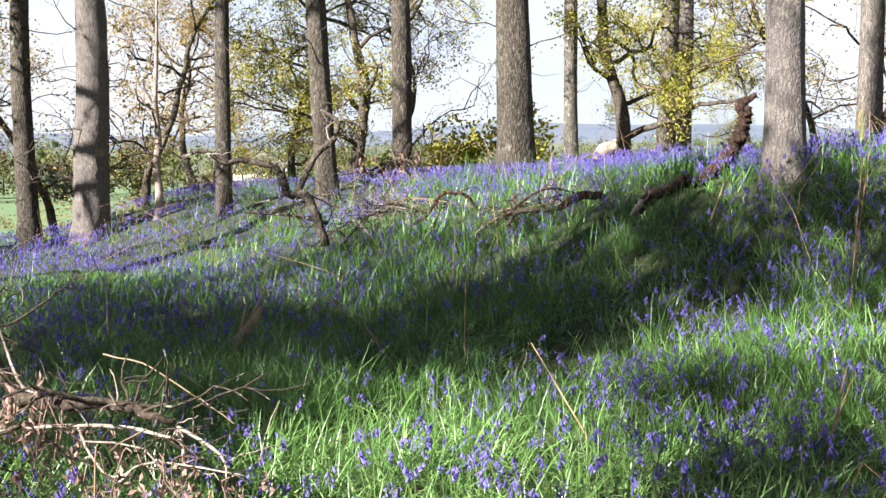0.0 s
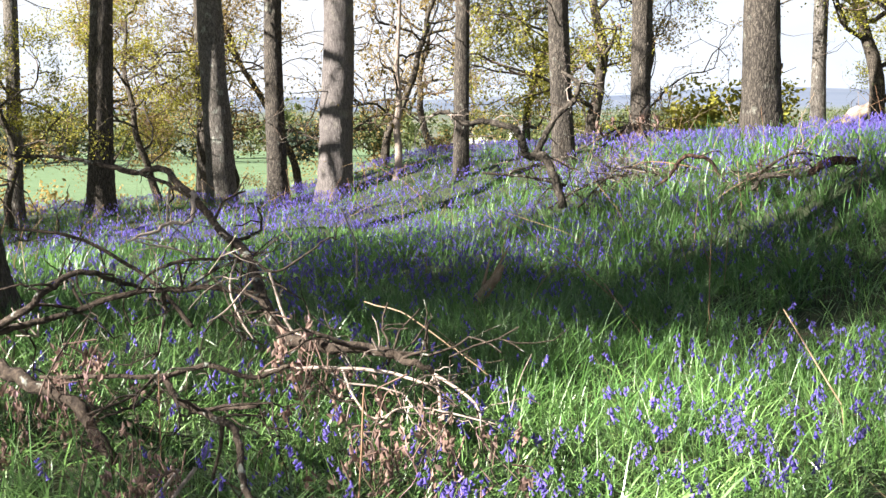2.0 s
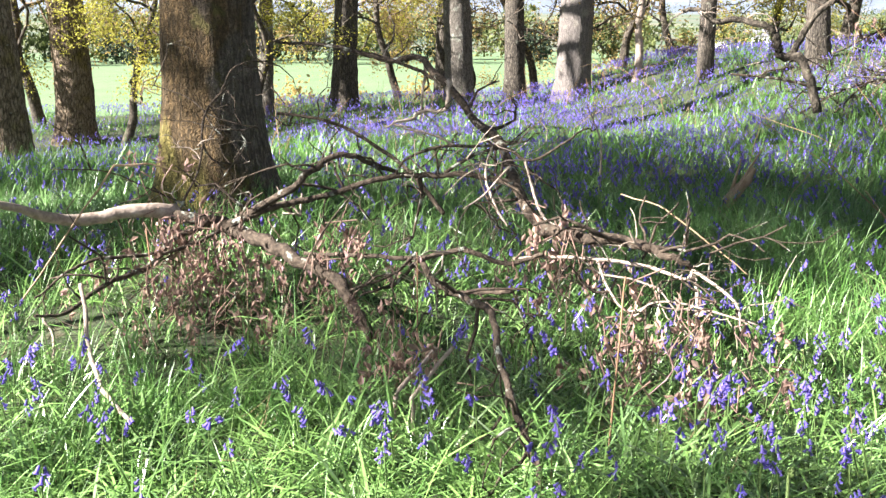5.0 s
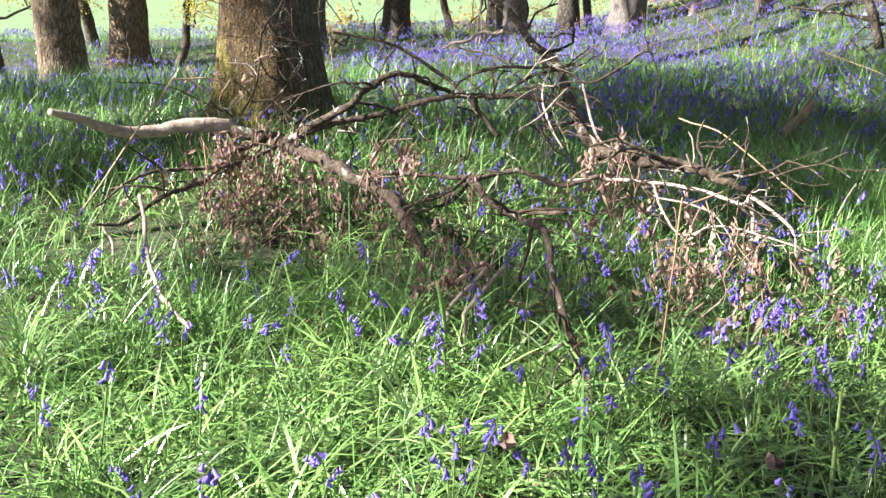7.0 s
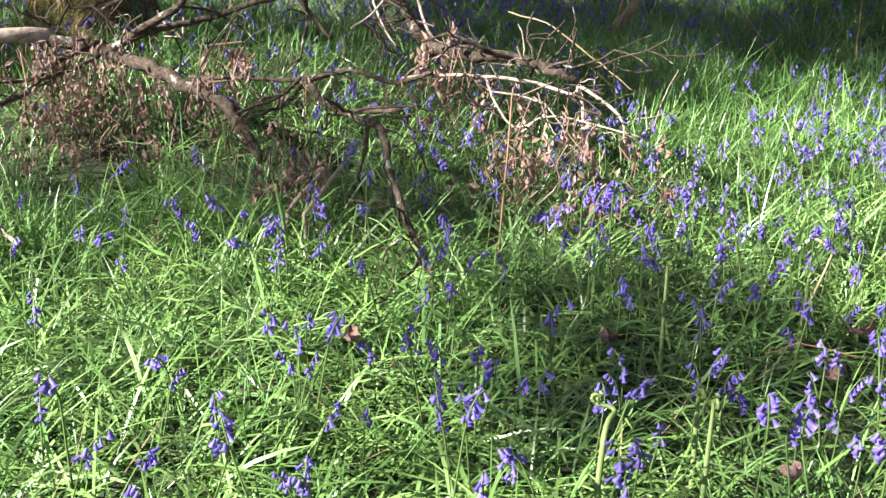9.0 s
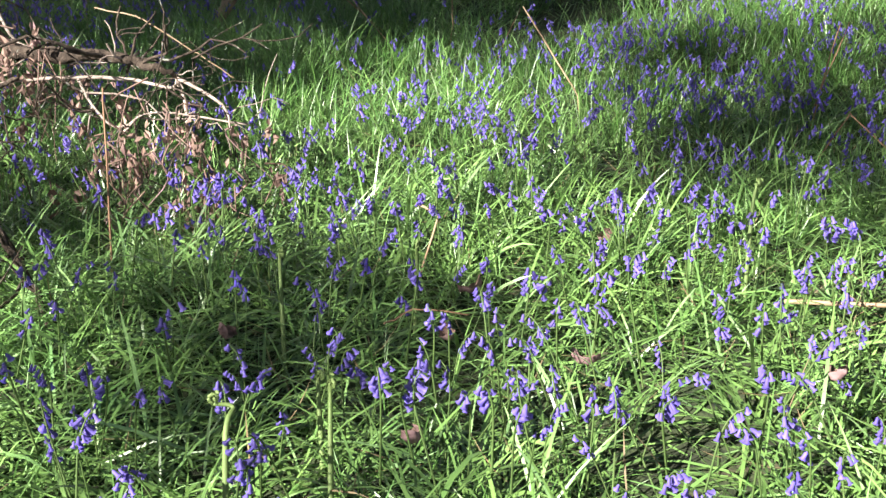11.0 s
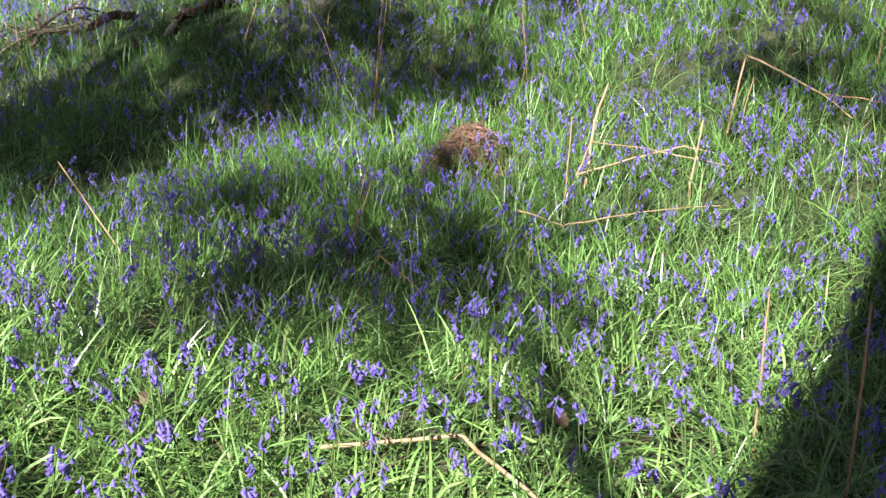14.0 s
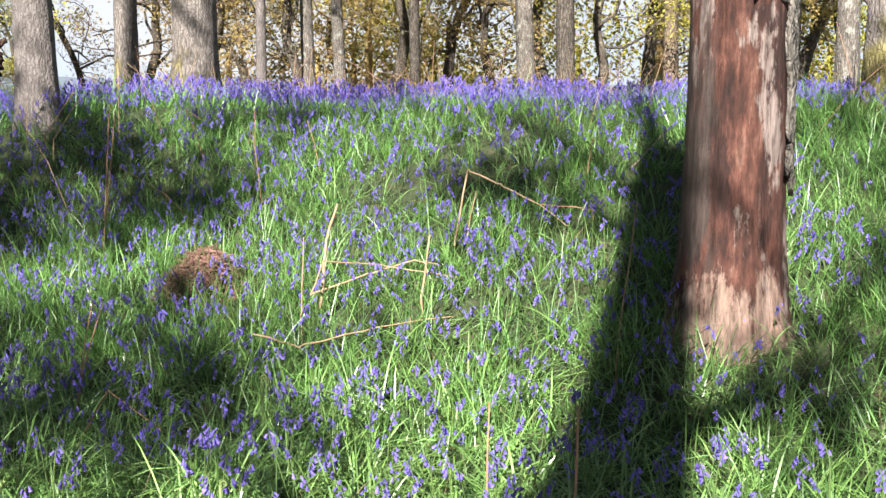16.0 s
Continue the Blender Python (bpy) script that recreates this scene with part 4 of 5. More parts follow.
fallen("fallen_branch", "large dead oak branch arching over the grass", "branch", [
    ("limb", M_dead, (0.0075, 0.0135, 0.0180, 0.0195, 0.0210, 0.0225, 0.0240), [(-3.69, 5.56, 1.23), (-3.23, 5.59, 1.20), (-3.02, 5.59, 1.15), (-2.74, 5.50, 1.14), (-2.50, 5.28, 1.03), (-2.30, 5.14, 0.89), (-2.04, 4.82, 0.79), (-1.82, 4.47, 0.64), (-1.61, 4.23, 0.52)]),
    ("limb", M_dead, (0.0090, 0.0120), [(-3.12, 5.65, 1.17), (-2.77, 5.49, 1.10), (-2.56, 5.36, 1.03)]),
    ("limb", M_dead, (0.0090, 0.0120), [(-3.53, 5.30, 0.85), (-3.25, 5.35, 0.81), (-2.95, 5.29, 0.72), (-2.69, 5.19, 0.60), (-2.4, 5.0, 0.42)]),
    ("bark_flap", M_wood, (0.0165, 0.0120, 0.0090, 0.0090, 0.0053), [(-2.50, 5.27, 1.06), (-2.48, 5.22, 0.92), (-2.62, 5.23, 0.90), (-2.70, 5.19, 0.85), (-2.79, 5.14, 0.82)]),
] + [
    ("limb", M_dead, (0.0225, 0.0240, 0.0225, 0.0195, 0.0135, 0.0105), [(-1.64, 4.20, 0.55), (-1.50, 4.10, 0.55), (-1.35, 4.04, 0.57), (-1.21, 4.03, 0.55), (-1.11, 4.00, 0.53), (-1.03, 3.97, 0.53), (-0.97, 3.98, 0.48)]),
    ("peeled_twig", M_wood, (0.0053, 0.0075, 0.0075, 0.0060), [(-1.67, 3.99, 0.46), (-1.35, 3.99, 0.49), (-1.15, 3.99, 0.48), (-0.98, 3.92, 0.46)]),
    ("limb", M_dead, (0.0053, 0.0075, 0.0075, 0.0045), [(-2.38, 4.40, 0.69), (-2.31, 4.37, 0.77), (-2.20, 4.43, 0.82), (-2.02, 4.45, 0.84), (-1.87, 4.45, 0.83), (-1.75, 4.44, 0.79), (-1.59, 4.55, 0.90)]),
    ("peeled_twig", M_wood, (0.0060, 0.0067, 0.0067), [(-1.78, 4.43, 0.79), (-1.73, 4.40, 0.66), (-1.66, 4.31, 0.58), (-1.53, 4.15, 0.56)]),
] + [
    ("peeled_twig", M_wood, (0.0045, 0.0053, 0.0037), [(-1.93, 4.43, 0.84), (-1.92, 4.33, 0.73), (-1.85, 4.25, 0.63), (-1.76, 4.17, 0.55)]),
    ("peeled_twig", M_wood, (0.0045, 0.0045, 0.0030), [(-1.82, 4.36, 0.77), (-1.89, 4.23, 0.66), (-1.93, 4.11, 0.62)]),
    ("peeled_twig", M_wood, (0.0075, 0.0053, 0.0030), [(-0.97, 3.98, 0.48), (-0.80, 3.90, 0.40), (-0.76, 3.81, 0.32)]),
    ("peeled_twig", M_wood, (0.0045, 0.0045, 0.0030), [(-1.15, 3.84, 0.32), (-1.08, 3.85, 0.38), (-0.94, 3.88, 0.37), (-0.71, 3.87, 0.33)]),
    ("peeled_twig", M_wood, (0.0075, 0.0067), [(-0.97, 3.98, 0.48), (-0.94, 3.93, 0.40), (-0.93, 3.88, 0.34)]),
    ("peeled_twig", M_wood, (0.0060, 0.0045, 0.0030), [(-1.32, 3.95, 0.49), (-1.27, 3.91, 0.40), (-1.19, 3.88, 0.33), (-1.10, 3.85, 0.36)]),
], [(-1.56, 4.1, 0.53, 36, 0.06), (-1.46, 4.0, 0.45, 30, 0.06), (-1.17, 3.75, 0.28, 40, 0.07), (-1.02, 3.8, 0.37, 22, 0.09), (-0.84, 3.6, 0.24, 34, 0.08), (-0.79, 3.75, 0.34, 18, 0.07), (-1.0, 3.5, 0.18, 26, 0.09)], 12, 80, 0.021)
fallen("fallen_branch", "brown dead branch propped on the ground", "branch", [
    ("limb", M_dead, (0.0090, 0.0112, 0.0112, 0.0090), [(-2.61, 3.99, 0.40), (-2.32, 4.04, 0.40), (-2.08, 4.04, 0.42), (-1.88, 4.02, 0.47), (-1.69, 3.98, 0.44), (-1.54, 3.98, 0.49)]),
    ("limb", M_dead, (0.0090, 0.0075, 0.0045), [(-1.88, 4.02, 0.48), (-2.06, 3.99, 0.42), (-2.15, 3.90, 0.33), (-2.24, 3.79, 0.30)]),
    ("limb", M_dead, (0.0135, 0.0135, 0.0112, 0.0090), [(-2.06, 3.99, 0.41), (-1.90, 3.79, 0.37), (-1.71, 3.66, 0.36), (-1.57, 3.50, 0.37), (-1.44, 3.22, 0.30), (-1.33, 3.05, 0.22), (-1.20, 2.89, 0.10), (-1.14, 2.80, 0.0)]),
    ("limb", M_dead, (0.0105, 0.0090), [(-1.88, 3.80, 0.34), (-1.74, 3.81, 0.36), (-1.60, 3.80, 0.38)]),
    ("limb", M_dead, (0.0045, 0.0075), [(-2.28, 3.77, 0.32), (-2.15, 3.90, 0.37), (-2.08, 3.98, 0.45)]),
], [(-1.87, 3.4, 0.23, 50, 0.06), (-2.2, 3.7, 0.25, 18, 0.05)], 13, 24, 0.021)


def stalk(name, label, mat, radii, pts, rough=0.03, sink=True):
    rng = np.random.default_rng(int(abs(pts[0][0]) * 100 + abs(pts[0][1]) * 10))
    pts = [np.array(p, float) for p in pts]
    if sink and len(pts) == 2:
        foot = min(pts, key=lambda p: p[2] - float(height(p[0], p[1])))
        g = float(height(foot[0], foot[1])) - 0.02
        if foot[2] > g:
            low = np.array([foot[0] + rng.normal() * 0.015, foot[1] + rng.normal() * 0.015, g])
            pts = [low] + pts if foot is pts[0] else pts + [low] if foot is pts[-1] else pts
    at = pts[0].copy()
    pts = np.array(pts) - at
    line = np.vstack([pts[i] + (pts[i + 1] - pts[i]) * s for i in range(len(pts) - 1) for s in (0, 0.06, 0.35, 0.65, 0.94)] + [pts[-1]])
    line[1:-1] += rng.normal(size=(len(line) - 2, 3)) * 0.0025
    bt = Batch()
    tube(bt, line, radii, 6, rough, rng)
    ob = part(name, bt, mat)
    ob.location = at
    return tagged(ob, label, "stalk", "dead stalks in the grass")


BR, BL = "bracken_stalk", "broken straw-coloured dead bracken stalk"
stalk(BR, "pale barkless stick leaning in the grass", M_wood, (0.009, 0.010, 0.008), [(-3.30, 3.40, 0.33), (-2.99, 3.08, 0.14), (-2.80, 2.9, 0.12), (-2.55, 2.75, 0.08)])
stalk(BR, BL, M_straw, (0.004, 0.005, 0.003), [(-3.65, 3.44, 0.22), (-3.57, 3.65, 0.48), (-3.48, 3.86, 0.74), (-3.40, 3.99, 0.74), (-3.32, 4.12, 0.69)])
stalk(BR, BL, M_straw, (0.002, 0.003, 0.003), [(-0.80, 4.21, 0.43), (-0.95, 4.24, 0.53), (-1.15, 4.25, 0.66), (-1.33, 4.31, 0.69)])
stalk(BR, "thin grey twig standing in the grass", M_dead, (0.006, 0.005, 0.003), [(-1.19, 4.14, 0.47), (-1.16, 4.19, 0.59), (-1.09, 4.26, 0.68)])
stalk(BR, "flat splintered wood strip in the grass", M_wood, (0.010, 0.008), [(-1.80, 3.2, 0.14), (-1.72, 3.36, 0.27)])
stalk(BR, "flat splintered wood strip in the grass", M_wood, (0.009, 0.007), [(-1.74, 3.2, 0.14), (-1.66, 3.36, 0.28)])
# placed to fit the camera's view: points on its sight lines, some slid outward
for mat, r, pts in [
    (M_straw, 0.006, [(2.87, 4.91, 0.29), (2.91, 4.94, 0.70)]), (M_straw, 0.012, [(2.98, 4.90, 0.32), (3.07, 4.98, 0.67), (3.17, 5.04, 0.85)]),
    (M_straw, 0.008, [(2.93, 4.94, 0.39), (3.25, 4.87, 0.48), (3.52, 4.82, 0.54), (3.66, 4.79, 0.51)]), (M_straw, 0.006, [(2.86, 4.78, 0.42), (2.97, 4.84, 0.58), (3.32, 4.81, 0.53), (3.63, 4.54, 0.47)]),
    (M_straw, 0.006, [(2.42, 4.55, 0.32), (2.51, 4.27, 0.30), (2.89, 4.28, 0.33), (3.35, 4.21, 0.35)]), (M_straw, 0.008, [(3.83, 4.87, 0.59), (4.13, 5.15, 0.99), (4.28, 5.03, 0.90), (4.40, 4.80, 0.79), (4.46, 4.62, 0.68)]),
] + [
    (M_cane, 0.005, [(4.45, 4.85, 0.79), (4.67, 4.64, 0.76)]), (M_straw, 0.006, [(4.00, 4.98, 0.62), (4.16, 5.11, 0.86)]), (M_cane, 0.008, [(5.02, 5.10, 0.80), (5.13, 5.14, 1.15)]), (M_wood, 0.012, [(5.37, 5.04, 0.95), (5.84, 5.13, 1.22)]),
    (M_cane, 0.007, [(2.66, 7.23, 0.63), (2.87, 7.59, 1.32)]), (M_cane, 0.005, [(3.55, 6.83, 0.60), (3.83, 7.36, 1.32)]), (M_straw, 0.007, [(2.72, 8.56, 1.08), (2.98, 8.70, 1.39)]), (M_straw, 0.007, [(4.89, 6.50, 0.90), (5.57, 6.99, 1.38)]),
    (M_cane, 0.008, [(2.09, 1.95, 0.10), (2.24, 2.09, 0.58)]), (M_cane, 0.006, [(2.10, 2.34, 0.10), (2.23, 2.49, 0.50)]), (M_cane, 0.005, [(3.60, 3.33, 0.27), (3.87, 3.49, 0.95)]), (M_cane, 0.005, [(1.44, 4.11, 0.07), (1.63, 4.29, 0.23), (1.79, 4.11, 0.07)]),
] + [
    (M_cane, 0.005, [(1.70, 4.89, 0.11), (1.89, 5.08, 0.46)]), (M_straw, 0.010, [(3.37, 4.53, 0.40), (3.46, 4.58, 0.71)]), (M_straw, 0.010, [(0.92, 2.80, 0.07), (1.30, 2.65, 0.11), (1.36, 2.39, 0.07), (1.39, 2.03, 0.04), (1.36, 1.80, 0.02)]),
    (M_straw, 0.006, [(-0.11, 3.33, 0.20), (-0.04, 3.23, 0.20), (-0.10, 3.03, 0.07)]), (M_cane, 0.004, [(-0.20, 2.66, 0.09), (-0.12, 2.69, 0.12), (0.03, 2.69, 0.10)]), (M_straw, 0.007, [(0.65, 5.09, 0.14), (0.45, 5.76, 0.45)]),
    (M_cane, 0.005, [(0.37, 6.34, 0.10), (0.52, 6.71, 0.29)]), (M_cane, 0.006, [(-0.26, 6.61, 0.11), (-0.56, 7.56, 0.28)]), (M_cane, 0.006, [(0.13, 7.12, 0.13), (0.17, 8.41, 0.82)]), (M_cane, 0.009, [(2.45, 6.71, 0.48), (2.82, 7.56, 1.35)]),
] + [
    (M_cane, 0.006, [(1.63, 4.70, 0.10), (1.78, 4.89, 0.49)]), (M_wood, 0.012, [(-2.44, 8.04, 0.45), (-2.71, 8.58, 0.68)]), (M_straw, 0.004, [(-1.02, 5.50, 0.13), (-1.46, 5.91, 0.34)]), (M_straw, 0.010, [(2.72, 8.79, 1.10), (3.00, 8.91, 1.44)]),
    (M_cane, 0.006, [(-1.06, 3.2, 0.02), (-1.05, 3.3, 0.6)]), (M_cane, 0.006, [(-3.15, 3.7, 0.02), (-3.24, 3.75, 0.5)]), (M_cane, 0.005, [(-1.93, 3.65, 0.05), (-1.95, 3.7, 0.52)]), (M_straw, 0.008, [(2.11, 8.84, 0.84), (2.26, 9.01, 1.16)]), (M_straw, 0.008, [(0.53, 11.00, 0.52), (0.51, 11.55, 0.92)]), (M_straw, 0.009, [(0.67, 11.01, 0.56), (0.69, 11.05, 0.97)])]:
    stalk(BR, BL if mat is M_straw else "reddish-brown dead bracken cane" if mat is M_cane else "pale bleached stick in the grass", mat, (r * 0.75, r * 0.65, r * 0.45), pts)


fallen("dead_log", "rotting red-brown log with an upturned broken end", "log", [
    ("log", M_rust, (0.03, 0.05, 0.06, 0.06, 0.07, 0.075, 0.06, 0.045), [(1.72, 9.8, 0.86), (1.9, 9.92, 1.02), (2.15, 10.05, 1.12), (2.4, 10.13, 1.19), (2.6, 10.18, 1.33), (2.73, 10.2, 1.55), (2.77, 10.2, 1.72), (2.69, 10.2, 1.82)]),
    ("split_end", M_wood, (0.012, 0.032, 0.022), [(1.64, 9.76, 0.84), (1.7, 9.8, 0.92), (1.77, 9.84, 0.97)]),
    ("broken_snag", M_rust, (0.05, 0.03, 0.012), [(2.70, 10.2, 1.78), (2.78, 10.2, 1.84), (2.82, 10.2, 1.90)]),
], [], 21, 4)
fallen("dead_log", "short grey decaying log among the bluebells", "log", [("log", M_rust, (0.035, 0.045, 0.035), [(1.15, 11.03, 0.84), (1.35, 11.06, 0.93), (1.58, 11.1, 0.92)])], [], 22, 3)
fallen("dead_log", "mossy decaying log half sunk in the bluebells", "log", [("log", M_limb, (0.02, 0.028, 0.024), [(0.62, 10.95, 0.68), (0.75, 10.97, 0.79), (1.05, 11.0, 0.82)])], [], 23, 8)
fallen("fallen_branch", "dark twisted dead limb curling out of the bluebells", "branch", [
    ("limb", M_limb, (0.05, 0.05, 0.045, 0.04, 0.035, 0.03, 0.02), [(-1.30, 12.39, 0.36), (-1.46, 12.48, 0.81), (-1.61, 12.56, 0.95), (-1.73, 12.55, 0.96), (-1.76, 12.54, 1.09), (-1.83, 12.54, 1.20), (-1.98, 12.51, 1.25), (-2.19, 12.58, 1.32), (-2.44, 12.54, 1.30), (-2.63, 12.50, 1.41), (-2.78, 12.47, 1.39)]),
    ("limb", M_limb, (0.04, 0.035, 0.03, 0.018), [(-1.62, 12.56, 0.96), (-1.51, 12.78, 1.27), (-1.32, 12.90, 1.48), (-1.19, 12.91, 1.64), (-1.18, 12.91, 1.74), (-1.39, 12.99, 1.87)]),
    ("limb", M_dead, (0.012, 0.016, 0.02), [(-2.29, 12.80, 0.72), (-1.72, 12.89, 0.65), (-1.33, 12.93, 0.57)]),
], [], 24, 45, twig_len=0.4)
fallen("fallen_branch", "dark arched root-like dead branch", "branch", [("limb", M_rust, (0.012, 0.02, 0.023, 0.02, 0.016), [(-0.36, 12.50, 0.55), (-0.12, 12.50, 0.75), (-0.05, 12.50, 0.87), (0.10, 12.50, 0.93), (0.28, 12.50, 0.86), (0.46, 12.49, 0.60)])], [], 25, 10, twig_len=0.35)
fallen("fallen_branch", "long dark limb of a toppled oak", "branch", [("limb", M_limb, (0.10, 0.07, 0.05, 0.03), [(3.5, 23.9, 1.1), (3.77, 23.70, 1.51), (4.49, 22.56, 1.84), (5.02, 21.93, 2.09), (5.61, 21.27, 2.21)]), ("split_end", M_wood, (0.16, 0.1), [(3.3, 24.0, 1.1), (3.85, 23.6, 1.55)])], [], 26, 20, twig_len=0.7)
fallen("brushwood", "heap of brown brushwood with a pale splintered snag", "brushwood", [("snag", M_wood, (0.08, 0.07, 0.02), [(-0.85, 18.9, 0.8), (-0.68, 18.9, 1.25), (-0.57, 18.9, 1.47)]), ("limb", M_dead, (0.02, 0.015), [(-1.7, 18.6, 0.75), (-0.9, 18.7, 1.15), (-0.2, 18.8, 1.1)]), ("limb", M_dead, (0.02, 0.012), [(-1.3, 18.5, 0.8), (-0.7, 18.6, 1.2), (-0.4, 18.6, 0.8)])], [(-0.9, 18.7, 0.95, 60, 0.25), (-0.4, 18.7, 0.95, 50, 0.2)], 27, 60, 0.05, 0.6)


fallen("brushwood", "heap of thin grey-brown brushwood with straw stalks", "brushwood", [("limb", M_dead, (0.02, 0.014, 0.009), [(0.35, 11.6, 0.55), (0.8, 11.5, 0.84), (1.3, 11.6, 0.94)]), ("limb", M_dead, (0.016, 0.01), [(0.5, 11.3, 0.62), (1.0, 11.4, 1.0), (1.5, 11.9, 0.9)]), ("limb", M_straw, (0.007, 0.004), [(0.2, 11.2, 0.5), (0.7, 11.3, 0.78), (1.6, 11.3, 0.95)])], [(0.9, 11.5, 0.85, 24, 0.15)], 28, 34, 0.03, 0.3)


fallen("brushwood", "tangle of thin red-brown dead twigs on the brow", "brushwood", [("limb", M_dead, (0.014, 0.01, 0.006), [(-1.6, 13.4, 0.25), (-1.0, 13.3, 0.6), (-0.3, 13.2, 0.72)]), ("limb", M_dead, (0.012, 0.006), [(-1.2, 13.0, 0.3), (-0.7, 13.2, 0.75), (-0.1, 13.6, 0.6)]), ("limb", M_cane, (0.008, 0.005), [(-0.9, 13.6, 0.4), (-0.5, 13.5, 0.8), (0.2, 13.3, 0.75)])], [], 29, 110, 0.03, 0.5)


def standing_canes():
    """Last year's thin bracken canes, standing and leaning all through the flowers."""
    rng = np.random.default_rng(66)
    pale, red = Batch(), Batch()
    for k in range(640):
        az, r = radians(rng.uniform(-34, 60)), math.sqrt(rng.uniform(7.5**2, 25**2))
        if k >= 420:
            az, r = radians(rng.uniform(20, 52)), rng.uniform(11, 16)
        if r > brow(az):
            continue
        x, y, h = r * math.sin(az), r * math.cos(az), rng.uniform(0.25, 0.75)
        g = float(height(x, y))
        lean = rng.normal(size=2) * (0.35 if rng.uniform() < 0.7 else 1.0) * h
        pts = [(x, y, g - 0.02), (x + lean[0] * 0.45, y + lean[1] * 0.45, g + h * 0.55), (x + lean[0], y + lean[1], g + h)]
        if rng.uniform() < 0.4:
            pts.append((x + lean[0] + rng.normal() * 0.2, y + lean[1] + rng.normal() * 0.2, g + h * rng.uniform(0.5, 0.9)))
        tube(pale if rng.uniform() < 0.45 else red, pts, [0.0035, 0.003, 0.002], 4, cap=False)
    tagged(part("bracken_canes", pale, M_straw), "thin straw-coloured dead bracken canes among the bluebells", "stalks", kind="stuff")
    tagged(part("bracken_canes", red, M_cane), "thin reddish dead bracken canes among the bluebells", "stalks", kind="stuff")


standing_canes()


def litter_mound(x, y):
    rng = np.random.default_rng(31)
    thing = base("bracken_mound", (x, y, float(height(x, y)) - 0.05), "small mound of dead red-brown bracken litter", "mound")
    bt = Batch()
    n, k = 9, 20
    t, a = np.meshgrid(np.linspace(0, 1, n), np.arange(k) * 2 * np.pi / k, indexing="ij")
    rr = 0.25 * t * (1 + 0.15 * np.sin(3 * a + 1))
    z = 0.23 * (1 - t**1.5) + 0.02 * rng.normal(size=t.shape) - 0.03
    v = np.stack([rr * np.cos(a), rr * np.sin(a), z], -1).reshape(-1, 3)
    i, j = np.meshgrid(np.arange(n - 1), np.arange(k), indexing="ij")
    p, q = i * k + j, i * k + (j + 1) % k
    bt.add(v, np.concatenate([np.stack([p, q + k, q], -1).reshape(-1, 3), np.stack([p, p + k, q + k], -1).reshape(-1, 3)]))
    part("heap", bt, M_rust, thing)
    bt = Batch()
    for _ in range(1700):
        a, r = rng.uniform(0, 6.28), 0.3 * rng.uniform(0, 1) ** 0.6
        p = np.array([r * math.cos(a), r * math.sin(a), 0.25 * (1 - min(1.0, r / 0.28) ** 1.5) + 0.01])
        d = unit(rng.normal(size=3) * (1, 1, 0.4)) * rng.uniform(0.03, 0.09)
        tube(bt, [p - d, p + (0, 0, 0.01), p + d - (0, 0, 0.01)], [0.002, 0.003, 0.0015], 3, cap=False)
    tagged(part("stalk_mass", bt, M_litter, thing), kind="stuff")


litter_mound(2.80, 5.92)


def rotten_stub(x, y):
    rng = np.random.default_rng(33)
    thing = base("rotten_stub", (x, y, float(height(x, y))), "crumbling yellowish stub of rotten wood", "stub")
    bt = Batch()
    tube(bt, spline([(-0.16, -0.05, -0.03), (-0.06, 0, 0.12), (0.04, 0.02, 0.26), (0.1, 0.02, 0.36)], 5), [0.04, 0.045, 0.035, 0.012], 12, 0.16, rng)
    part("stub", bt, M_straw, thing)
    for a, h in ((0.4, 0.5), (2.6, 0.42), (4.4, 0.3)):
        bt = Batch()
        tube(bt, [(-0.1, 0, 0), (-0.02 + 0.03 * math.cos(a), 0.03 * math.sin(a), h * 0.5), (0.07 + 0.08 * math.cos(a), 0.07 * math.sin(a), h)], [0.018, 0.013, 0.004], 7, 0.12, rng)
        part("splinter", bt, M_straw, thing)


rotten_stub(-1.42, 8.0)


